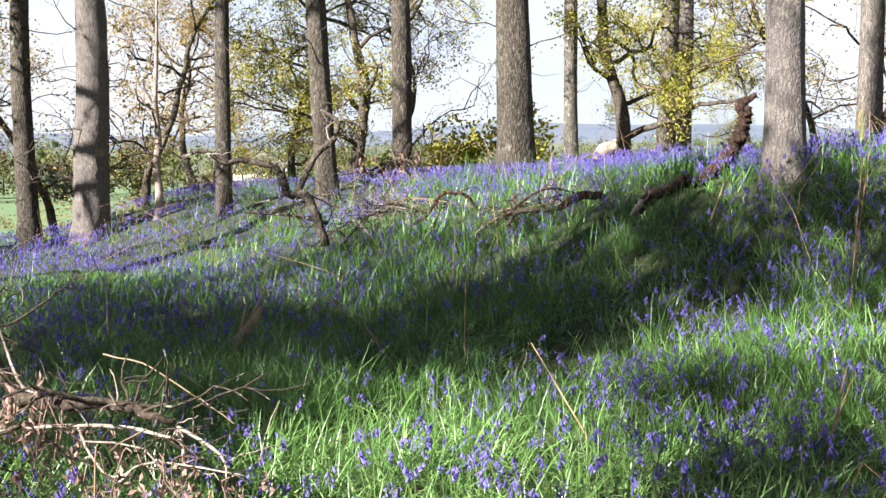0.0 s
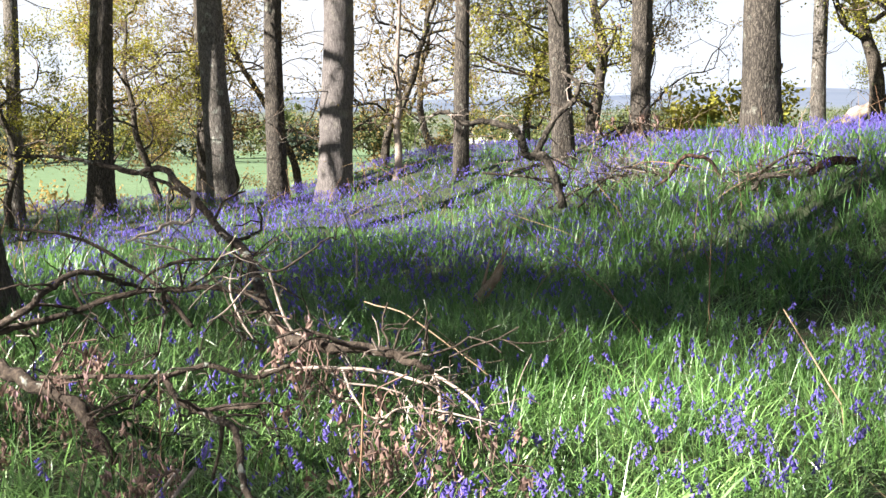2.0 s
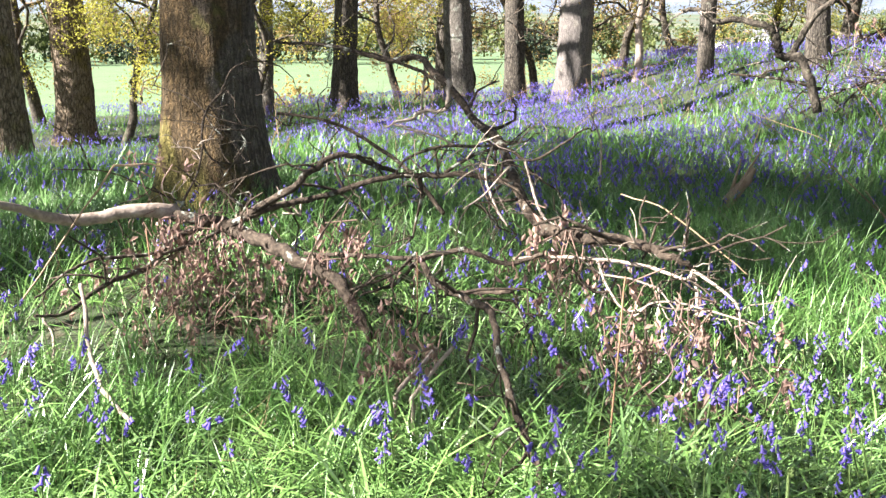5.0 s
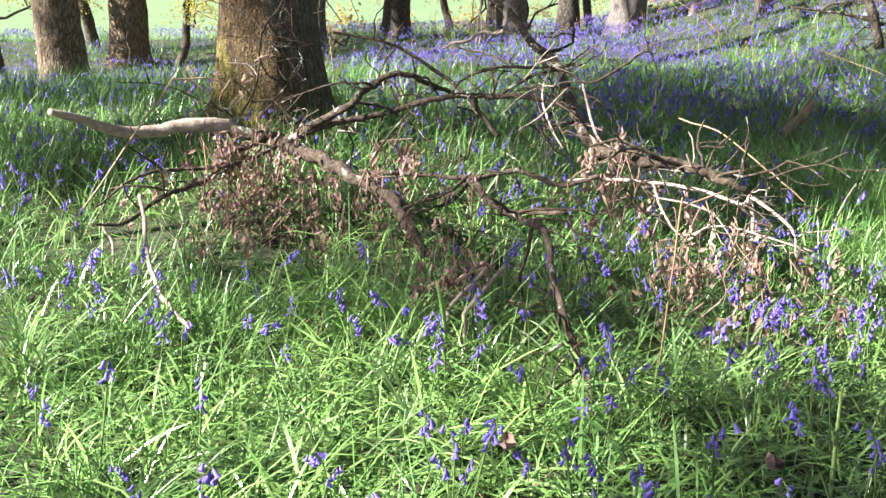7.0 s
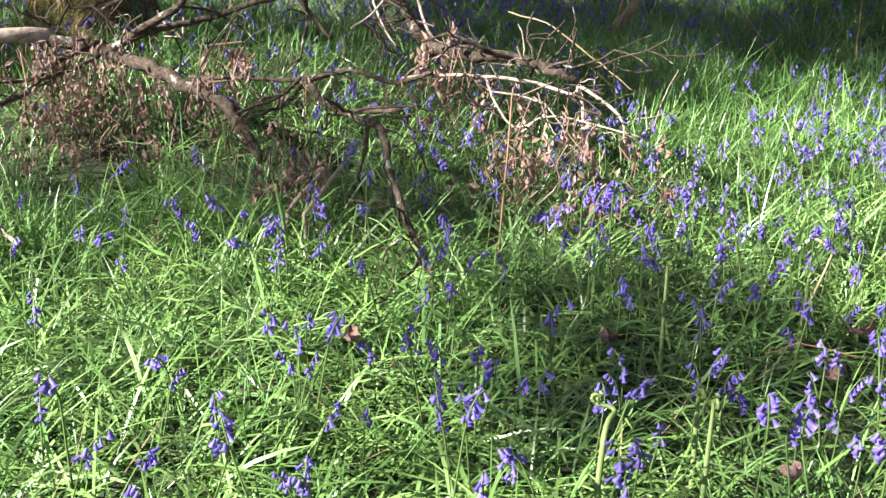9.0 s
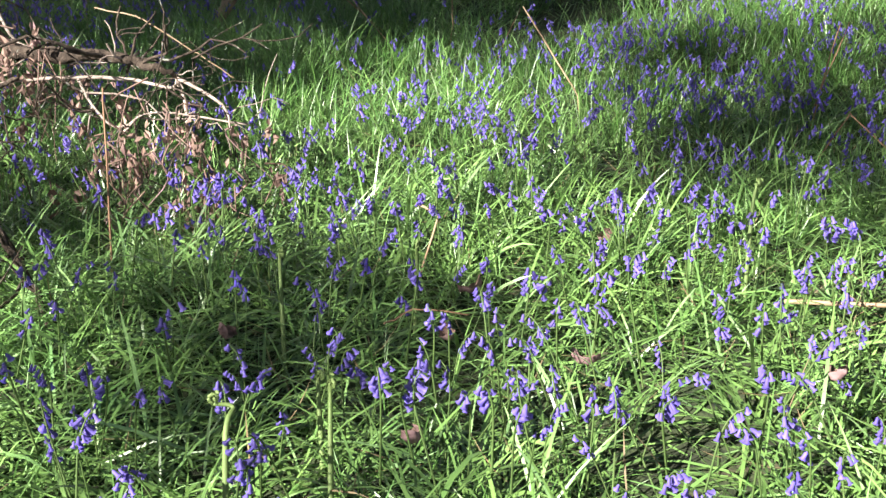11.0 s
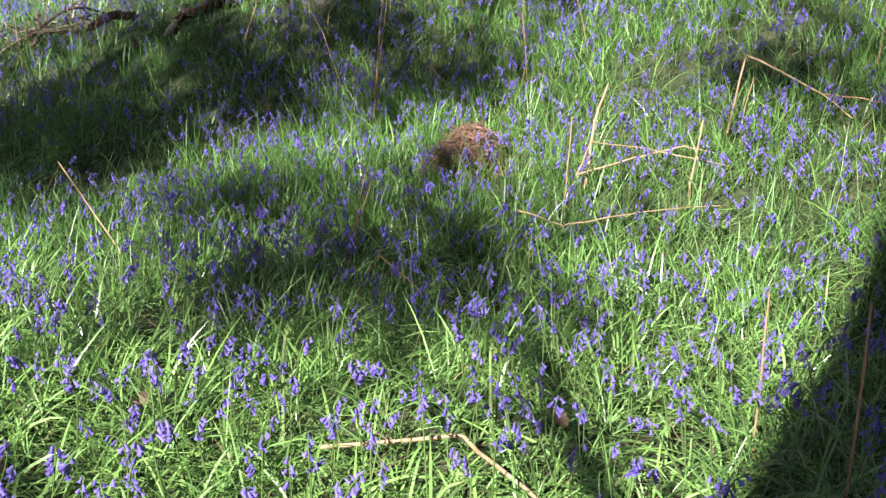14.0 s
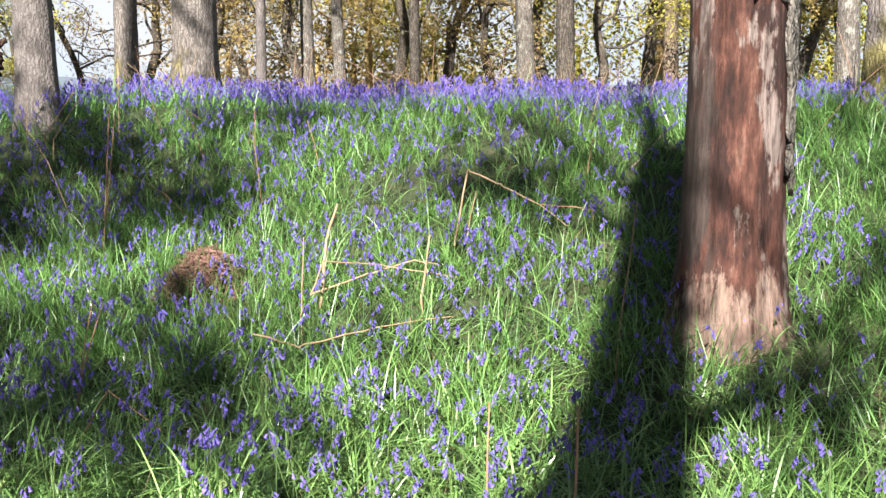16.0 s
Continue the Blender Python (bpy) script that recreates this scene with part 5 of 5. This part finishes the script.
# ---- far things ----
def farmhouse(x, y, turn):
    z = float(height(x, y))
    thing = base("farmhouse", (x, y, z), "distant white farmhouse with a dark slate roof", "house")
    thing.rotation_euler = (0, 0, radians(turn))

    def box(w, d, h, cx=0, cy=0, cz=0):
        bm = bmesh.new()
        bmesh.ops.create_cube(bm, size=1, matrix=Matrix.Translation((cx, cy, cz + h / 2)) @ Matrix.Diagonal((w, d, h, 1)))
        return bm

    def put(name, bm, mat, parent):
        me = bpy.data.meshes.new(name)
        bm.to_mesh(me)
        bm.free()
        me.materials.append(mat)
        ob = new(name, me)
        ob.parent = parent
        return ob

    def roof(w, d, h0, h1, cx=0):
        bm = bmesh.new()
        vs = [bm.verts.new(p) for p in ((cx - w / 2, -d / 2, h0), (cx + w / 2, -d / 2, h0), (cx + w / 2, d / 2, h0), (cx - w / 2, d / 2, h0), (cx - w / 2, 0, h1), (cx + w / 2, 0, h1))]
        for f in ((0, 1, 5, 4), (2, 3, 4, 5), (3, 0, 4), (1, 2, 5), (3, 2, 1, 0)):
            bm.faces.new([vs[i] for i in f])
        return bm

    put("wall", box(9, 6, 4.6), M_white, thing)
    top = put("roof", roof(9.6, 6.8, 4.6, 7.4), M_slate, thing)
    put("chimney", box(0.9, 0.9, 1.8, 3.9, 0, 6.4), M_white, top)
    for k in (-3, 0, 3):
        for h in (0.9, 3.0):
            put("pane", box(0.8, 0.1, 1.1, k, -3.04, h + 0.05), M_pane, put("window", box(1.0, 0.1, 1.3, k, -3.02, h - 0.05), M_white, thing))
    shed = base("farm_shed", (x - 13, y + 6, z), "long low pale farm shed", "shed")
    put("wall", box(15, 6, 2.6), M_white, shed)
    put("roof", roof(15.6, 6.8, 2.6, 4.0), M_slate, shed)
    put("door", box(2.4, 0.1, 2.1, 3, -3.03, 0), M_slate, shed)


farmhouse(-62, 440, 8)


def woods(name, label, mat, rows, seed, size, per):
    rng = np.random.default_rng(seed)
    bt = Batch()
    for az0, az1, r0, r1, count, hh in rows:
        for _ in range(count):
            az, r, h = radians(rng.uniform(az0, az1)), rng.uniform(r0, r1), hh * rng.uniform(0.6, 1.2)
            x, y = r * math.sin(az), r * math.cos(az)
            u = rng.normal(size=(per // 12, 3))
            u /= np.linalg.norm(u, axis=1)[:, None]
            c = np.array([x, y, float(height(x, y)) + h * 0.5]) + u * (h * 0.42, h * 0.42, h * 0.48) * rng.uniform(0.5, 1, (len(u), 1))
            leaf_cloud(bt, rng, c, 12, h * 0.09, size)
            tube(bt, [(x, y, float(height(x, y))), (x, y, float(height(x, y)) + h * 0.5)], [h * 0.03, h * 0.015], 5)
    tagged(part(name, bt, mat, smooth=False), label, "trees", kind="stuff")


woods("far_woods", "far hedgerow trees along the fields", M_far, [(-60, -13, 225, 262, 46, 11.5), (-13, 60, 235, 262, 66, 7.5), (-60, 45, 340, 420, 90, 11), (-60, 60, 560, 640, 130, 13), (-60, 60, 800, 950, 160, 15)], 41, 0.7, 168)
woods("conifer_wood", "dark far plantation beyond the field", M_conifer, [(-60, -16, 205, 222, 60, 7.0), (-9, 6, 500, 560, 30, 12)], 42, 0.5, 200)
woods("hedge_bushes", "yellow-green bushes along the brow", M_leaf_y, [(-6, 5, 27, 33, 6, 2.0), (27, 62, 34, 46, 13, 4.4)], 43, 0.085, 900)
woods("brown_scrub", "bronze-leaved scrub at the wood's edge", M_leaf_b, [(25, 62, 34, 48, 20, 5.6), (-34, -14, 36, 50, 7, 3.2), (-20, -9, 60, 80, 4, 4.0)], 44, 0.085, 900)

# ---- grass and flowers ----
FROM, TO = radians(-52), radians(64)


def scatter(rng, r0, r1, density, a0=FROM, a1=TO):
    n = int(density * 0.5 * (a1 - a0) * (r1**2 - r0**2))
    r, a = np.sqrt(rng.uniform(r0**2, r1**2, n)), rng.uniform(a0, a1, n)
    return r * np.sin(a), r * np.cos(a)


def under_pile(x, y):
    """Where grass is thinned so dark soil stands in for shade under the branches."""
    return np.exp(-(((x + 2.3) / 1.25) ** 4) - ((y - 4.05 - 0.12 * (x + 2.3)) / 0.55) ** 4)


def blades(batch, rng, x, y, length, width, lean, curl, segs, az=None, z0=-0.01):
    """Tapering bent strips that stand on the ground."""
    n = len(x)
    az = rng.uniform(0, 6.28, n) if az is None else az
    s = (np.arange(segs) + 0.5) / segs
    th = lean[:, None] + curl[:, None] * s
    step = (length / segs)[:, None]
    out = np.concatenate([np.zeros((n, 1)), np.cumsum(np.sin(th) * step, 1)], 1)
    up = np.concatenate([np.zeros((n, 1)), np.cumsum(np.cos(th) * step, 1)], 1)
    z = height(x, y) + z0
    c = np.stack([x[:, None] + out * np.cos(az)[:, None], y[:, None] + out * np.sin(az)[:, None], np.maximum(z[:, None] + up, z[:, None] + 0.012)], -1)
    tw = az + rng.normal(size=n) * 0.5
    side = np.stack([-np.sin(tw), np.cos(tw), rng.normal(size=n) * 0.25], -1)
    t = np.arange(segs) / segs
    w = width[:, None] * (0.55 + 0.9 * t - 1.15 * t**2)
    lv = c[:, :-1] - side[:, None] * w[..., None] / 2
    rv = c[:, :-1] + side[:, None] * w[..., None] / 2
    v = np.concatenate([np.stack([lv, rv], 2).reshape(n, 2 * segs, 3), c[:, -1:]], 1)
    f = [(2 * i, 2 * i + 1, 2 * i + 3) for i in range(segs - 1)] + [(2 * i, 2 * i + 3, 2 * i + 2) for i in range(segs - 1)] + [(2 * segs - 2, 2 * segs - 1, 2 * segs)]
    batch.add(v, (np.arange(n)[:, None, None] * (2 * segs + 1) + np.array(f)[None]).reshape(-1, 3))


def tufts(batch, rng, x, y, per, spread, length, width, lean, curl, segs):
    """Blades in tufts: upright in the heart, leaning outwards round it."""
    n = len(x)
    a, q = rng.uniform(0, 6.28, (n, per)), np.sqrt(rng.uniform(0, 1, (n, per)))
    size = rng.uniform(0.65, 1.3, n)[:, None]
    bx, by = (x[:, None] + spread * size * q * np.cos(a)).ravel(), (y[:, None] + spread * size * q * np.sin(a)).ravel()
    m = n * per
    ln = (rng.uniform(*length, (n, per)) * size).ravel() if np.ndim(length) == 1 else rng.uniform(0.55, 1.15, m) * np.repeat(length[0], per) * np.repeat(size.ravel(), per)
    ln_lean = rng.uniform(*lean, m) * (0.35 + 0.9 * q.ravel())
    blades(batch, rng, bx, by, ln, rng.uniform(*width, m), ln_lean, rng.uniform(*curl, m), segs, az=(a + rng.normal(size=a.shape) * 0.6).ravel())


def turf():
    rng = np.random.default_rng(77)
    clump, tall = wobble(rng, 6), wobble(rng, 6)
    straps, fine, far = Batch(), Batch(), Batch()

    def spots_for(r0, r1, dens, thin):
        x, y = scatter(rng, r0, r1, dens)
        keep = rng.uniform(size=len(x)) < 1 - thin + thin * clump(2.3 * x, 2.3 * y)
        keep &= rng.uniform(size=len(x)) > 0.45 * under_pile(x, y)
        keep &= np.hypot(x, y) < brow(np.arctan2(x, y)) + 6
        return x[keep], y[keep]

    # tufts of broad bluebell leaves, arching and half lying near the path
    for r0, r1, dens, per, segs, wide in ((1.5, 3.0, 290, 10, 4, (0.006, 0.0138)), (3.0, 4.2, 230, 10, 4, (0.0055, 0.0128)), (4.2, 5.6, 120, 8, 4, (0.006, 0.0115)), (5.6, 9.5, 60, 7, 3, (0.0055, 0.0095))):
        x, y = spots_for(r0, r1, dens, 0.25)
        flat = 1 - smooth01((r0 - 1.5) / 3.0)
        tufts(straps, rng, x, y, per, 0.06, (0.13, 0.3 + 0.02 * r0), wide, (0.15 + 0.35 * flat, 1.0 + 0.75 * flat), (0.4, 2.0), segs)
    # upright grass, taller in tussocks
    for r0, r1, dens, per, segs, wide, bt in ((1.5, 3.7, 80, 8, 3, 0.0042, fine), (3.7, 5.4, 120, 10, 3, 0.0052, fine), (5.4, 7.5, 150, 11, 3, 0.0052, fine), (7.5, 9.5, 130, 10, 2, 0.0062, fine), (9.5, 16, 62, 9, 2, 0.0105, far), (16, 37, 20, 8, 1, 0.02, far)):
        x, y = spots_for(r0, r1, dens, 0.38)
        tall_here = smooth01((np.hypot(x, y) - 3.4) / 1.6)
        ln = np.clip(0.24 * (0.75 + 0.5 * tall_here) * (1 + 0.3 * tall(0.9 * x, 0.9 * y)), 0.08, 0.45)
        tufts(bt, rng, x, y, per, 0.055, (ln,), (0.6 * wide, 1.4 * wide), (0.05, 0.75), (0.1, 1.2), segs)
    tagged(part("bluebell_leaves", straps, M_strap), "arching glossy strap leaves of bluebells", "leaves", kind="stuff")
    tagged(part("grass", fine, M_grass), "upright bright green woodland grass in tufts", "grass", kind="stuff")
    tagged(part("grass", far, M_grass), "grass under the farther bluebells", "grass", kind="stuff")
    # last year's pale grass and stem bits between the leaves
    x, y = scatter(rng, 1.5, 6.5, 45)
    n = len(x)
    bt = Batch()
    blades(bt, rng, x, y, rng.uniform(0.05, 0.2, n), rng.uniform(0.0025, 0.006, n), rng.uniform(0.6, 1.5, n), rng.uniform(-0.4, 0.8, n), 3, z0=0.04)
    tagged(part("dead_grass", bt, M_hay), "withered pale bits of last year's grass", "grass", kind="stuff")
    # thin turf on the sunny side, behind the clearing's edge
    x, y = scatter(rng, 0.2, 10, 95, TO, FROM + 2 * math.pi)
    n = len(x)
    bt = Batch()
    blades(bt, rng, x, y, rng.uniform(0.1, 0.25, n), rng.uniform(0.008, 0.016, n), rng.uniform(0, 0.5, n), rng.uniform(0.1, 1.2, n), 2)
    tagged(part("grass", bt, M_grass), "thin grass under the shading oaks", "grass", kind="stuff")


turf()


def bell(batch, rng, at, d, sides, size, rings=3):
    """One hanging flower: a narrow tube with turned-back tips."""
    d = unit(d)
    a = unit(np.cross(d, (0.3, 0.8, 0.1)))
    b = np.cross(d, a)
    th = np.arange(sides) * 2 * np.pi / sides
    prof = [(0.0, 0.08), (0.2, 0.2), (0.78, 0.22), (1.0, 0.46)] if rings == 3 else [(0.0, 0.14), (1.0, 0.36)]
    v = np.concatenate([at + d * size * s + (np.cos(th)[:, None] * a + np.sin(th)[:, None] * b) * size * r for s, r in prof])
    k, f = np.arange(sides), []
    for i in range(len(prof) - 1):
        p, q = i * sides + k, i * sides + (k + 1) % sides
        f += [np.stack([p, q, q + sides], -1), np.stack([p, q + sides, p + sides], -1)]
    batch.add(v, np.concatenate(f), 1)


def plant(seed, detail):
    """Stem and a tall one-sided spike of hanging bells; returns separate batches."""
    rng = np.random.default_rng(seed)
    h, nod = rng.uniform(0.22, 0.34), rng.uniform(0.012, 0.035)
    line = spline([(0, 0, -0.01), (0.004, 0, h * 0.45), (0.008, 0, h * 0.8), (0.012 + nod * 0.4, 0, h * 0.95), (0.012 + nod, 0, h)], 5)
    stem, head = Batch(), Batch()
    if detail > 0:
        tube(stem, line[:: 1 if detail == 2 else 3 if detail else 10], [0.0028, 0.0022, 0.0014], 4 if detail == 2 else 3, cap=False)
    count = rng.integers(6, 10) if detail == 2 else 6 if detail == 1 else 4 if detail == 0 else 2
    span = rng.uniform(0.04, 0.085)
    for k in range(count):
        want = h - span * (count - 1 - k) / count
        p = line[int(np.argmin(abs(line[:, 2] - want)))].copy()
        p[2] = want
        a = rng.normal() * 1.3
        size = rng.uniform(0.014, 0.021) * (1 if detail == 2 else 1.08 if detail == 1 else 1.3)
        out = np.array([math.cos(a), math.sin(a), 0])
        bell(head, rng, p + out * 0.007 + (0, 0, 0.002), out * (0.5 + 0.2 * rng.normal()) + (0, 0, -0.85), 6 if detail == 2 else 4 if detail == 1 else 3, size if detail >= 0 else size * 1.4, 3 if detail == 2 else 2)
        if detail == 2:
            tube(stem, [p, p + out * 0.005 + (0, 0, 0.004), p + out * 0.008], [0.0009, 0.0008], 3, cap=False)
    return stem, head


def strewn(batch, rng, x, y, kinds, lo, hi):
    """Copies of plant shapes at many places, merged."""
    z, pick = height(x, y), rng.integers(0, len(kinds), len(x))
    for k, (v, f, m) in enumerate(kinds):
        i = np.flatnonzero(pick == k)
        if not len(i):
            continue
        a, s = rng.uniform(0, 6.28, len(i)), rng.uniform(lo, hi, len(i))
        tx, ty = rng.normal(size=len(i)) * 0.2, rng.normal(size=len(i)) * 0.2
        p = v[None] * s[:, None, None]
        px = np.cos(a)[:, None] * p[..., 0] - np.sin(a)[:, None] * p[..., 1] + tx[:, None] * p[..., 2]
        py = np.sin(a)[:, None] * p[..., 0] + np.cos(a)[:, None] * p[..., 1] + ty[:, None] * p[..., 2]
        out = np.stack([px + x[i, None], py + y[i, None], p[..., 2] + z[i, None]], -1)
        batch.add(out.reshape(-1, 3), (np.arange(len(i))[:, None, None] * len(v) + f[None]).reshape(-1, 3), np.tile(m, len(i)))


def bluebells():
    rng = np.random.default_rng(88)
    drift = wobble(rng, 6)

    def merged(detail, count):
        out = []
        for s in range(count):
            stem, head = plant(500 + 20 * detail + s, detail)
            b = Batch()
            for bt, slot in ((stem, 0), (head, 1)) if detail > 0 else ((head, 1),):
                v, f = np.concatenate(bt.v), np.concatenate(bt.f)
                b.add(v, f, slot)
            out.append((np.concatenate(b.v), np.concatenate(b.f), np.concatenate(b.m)))
        return out

    def thinned(x, y, base_keep):
        keep = base_keep * (1 + 0.5 * drift(0.9 * x, 0.9 * y) + 0.4 * drift(3.1 * y, 2.7 * x))
        az, r = np.degrees(np.arctan2(x, y)), np.hypot(x, y)
        keep = keep * (1 - 0.52 * (1 - smooth01((az + 2) / 10)) * smooth01((r - 5) / 1.5) * (1 - smooth01((r - 13) / 3))) * (1 - 0.6 * (1 - smooth01((az + 27) / 10)) * smooth01((r - 5) / 2)) * (1 + 0.45 * smooth01((az - 8) / 10) * (1 - smooth01((r - 11) / 3))) * (1 - 0.4 * smooth01((az - 22) / 12) * smooth01((r - 13) / 3))
        keep = np.where((x < -0.2) & (np.hypot(x, y) < 4.2), keep * 0.75, keep)
        ok = (rng.uniform(size=len(x)) < keep) & (np.hypot(x, y) < brow(np.arctan2(x, y)) + 4.5)
        return x[ok], y[ok]

    # the nearest plants, each a thing
    protos = []
    for s in range(10):
        stem, head = plant(700 + s, 2)
        bells, done = [], 0
        for v, f in zip(head.v, head.f):
            one = Batch()
            one.add(v, f - done)
            done += len(v)
            bells.append(one.mesh("bell", [M_bell]))
        protos.append((stem.mesh("bluebell", [M_stem]), bells))
    x, y = thinned(*scatter(rng, 1.7, 3.7, 58), 0.75)
    for k in range(min(len(x), 290)):
        stem, bells = protos[k % 10]
        ob = new("bluebell", stem)
        s = rng.uniform(0.75, 1.1)
        ob.matrix_world = pose(x[k], y[k], float(height(x[k], y[k])), rng.normal() * 12, rng.normal() * 12, rng.uniform(0, 360)) @ Matrix.Diagonal((s, s, s, 1))
        tagged(ob, "violet-blue bluebell with a nodding flower head", "bluebell", "bluebells by the path")
        for me in bells:
            new("bell", me).parent = ob
    bt = Batch()
    strewn(bt, rng, x[290:], y[290:], merged(2, 6), 0.7, 1.1)
    strewn(bt, rng, *thinned(*scatter(rng, 3.7, 4.6, 66), 0.7), merged(2, 6), 0.7, 1.1)
    strewn(bt, rng, *thinned(*scatter(rng, 4.6, 5.6, 72), 0.7), merged(1, 6), 0.7, 1.05)
    strewn(bt, rng, *thinned(*scatter(rng, 5.6, 9.5, 112), 0.65), merged(1, 6), 0.7, 1.05)
    tagged(part("bluebells", bt, [M_stem, M_bell]), "bluebells in flower scattered through the grass", "bluebells", kind="stuff")
    bt = Batch()
    strewn(bt, rng, *thinned(*scatter(rng, 9.5, 16, 175), 0.75), merged(0, 6), 0.65, 0.95)
    strewn(bt, rng, *thinned(*scatter(rng, 16, 27, 95), 0.9), merged(-1, 6), 0.7, 0.95)
    tagged(part("bluebells", bt, [M_stem, M_bell]), "dense violet-blue carpet of far bluebells", "bluebells", kind="stuff")


bluebells()


def fern(pts, seed):
    rng = np.random.default_rng(seed)
    pts = [np.array(p, float) for p in pts]
    pts[0][2] = float(height(*pts[0][:2])) - 0.02
    at = pts[0].copy()
    thing = base("fern_shoot", at, "pale green bracken shoot with a curled tip", "fern", "unrolling bracken shoots")
    line = spline(np.array(pts) - at, 6)
    bt = Batch()
    tube(bt, line, [0.007, 0.006, 0.0042], 7, 0.03, rng)
    part("stem", bt, M_fern, thing)
    end, d = line[-1], unit(line[-1] - line[-2])
    side = unit(np.cross(d, (0.2, 0.1, 1.0)) + 1e-6)
    inn = np.cross(side, d)
    t = np.linspace(0, 8.5, 26)
    rad = 0.011 * (1 - t / 11)
    curl = end + inn * 0.011 + (-np.cos(t)[:, None] * inn + np.sin(t)[:, None] * d) * rad[:, None] + side * (t * 0.0009)[:, None]
    bt = Batch()
    tube(bt, curl, [0.0045, 0.0045, 0.003], 6, 0.15, rng)
    leaf_cloud(bt, rng, curl[::2], 3, 0.004, 0.006)
    part("crozier", bt, M_fern, thing)


for k, pts in enumerate([[(0.86, 2.97, 0), (0.89, 3.07, 0.24), (0.91, 3.11, 0.32)], [(-0.12, 2.83, 0), (-0.11, 2.93, 0.14), (-0.11, 2.93, 0.21)], [(0.89, 1.90, 0), (0.95, 2.04, 0.17), (1.00, 2.07, 0.25), (1.04, 2.05, 0.28)],
                         [(-0.32, 2.06, 0), (-0.33, 2.15, 0.20)], [(1.03, 1.72, 0), (1.14, 1.89, 0.25)], [(-0.49, 1.79, 0), (-0.49, 1.89, 0.21), (-0.48, 1.94, 0.24), (-0.52, 1.94, 0.25)], [(-0.29, 1.86, 0), (-0.29, 2.01, 0.25)],
                         [(-0.45, 2.50, 0), (-0.47, 2.70, 0.28)], [(1.45, 2.75, 0), (1.46, 2.8, 0.3)], [(2.0, 3.6, 0), (2.02, 3.65, 0.36)]]):
    fern(pts, 900 + k)


def dry_leaf(x, y, z, seed):
    rng = np.random.default_rng(seed)
    n, m = 9, 5
    s, t = np.meshgrid(np.linspace(-1, 1, n), np.linspace(-1, 1, m), indexing="ij")
    w = 0.55 * np.sqrt(np.clip(1 - s**2, 0, 1)) * (1 + 0.22 * np.cos(9 * s))
    v = np.stack([s * 0.036, t * w * 0.036, 0.02 * s**2 + 0.018 * t**2 + 0.003 * rng.normal(size=s.shape)], -1).reshape(-1, 3)
    i, j = np.meshgrid(np.arange(n - 1), np.arange(m - 1), indexing="ij")
    p = i * m + j
    f = np.concatenate([np.stack([p, p + m, p + m + 1], -1).reshape(-1, 3), np.stack([p, p + m + 1, p + 1], -1).reshape(-1, 3)])
    bt = Batch()
    bt.add(v, f)
    bt.add(v - [0, 0, 0.0012], f[:, ::-1])
    ob = part("oak_leaf", bt, M_dry)
    ob.matrix_world = pose(x, y, z, rng.normal() * 25, rng.normal() * 25, rng.uniform(0, 360))
    tagged(ob, "curled dry brown oak leaf lying in the grass", "leaf", "dead leaves in the grass")


for k, (x, y) in enumerate([(-0.03, 2.61), (0.47, 3.23), (0.87, 2.26), (-0.11, 2.01), (1.11, 2.16), (-0.6, 2.5), (-1.2, 2.3), (0.3, 2.4), (0.05, 2.9), (1.6, 2.6)]):
    dry_leaf(x, y, float(height(x, y)) + 0.11, 950 + k)
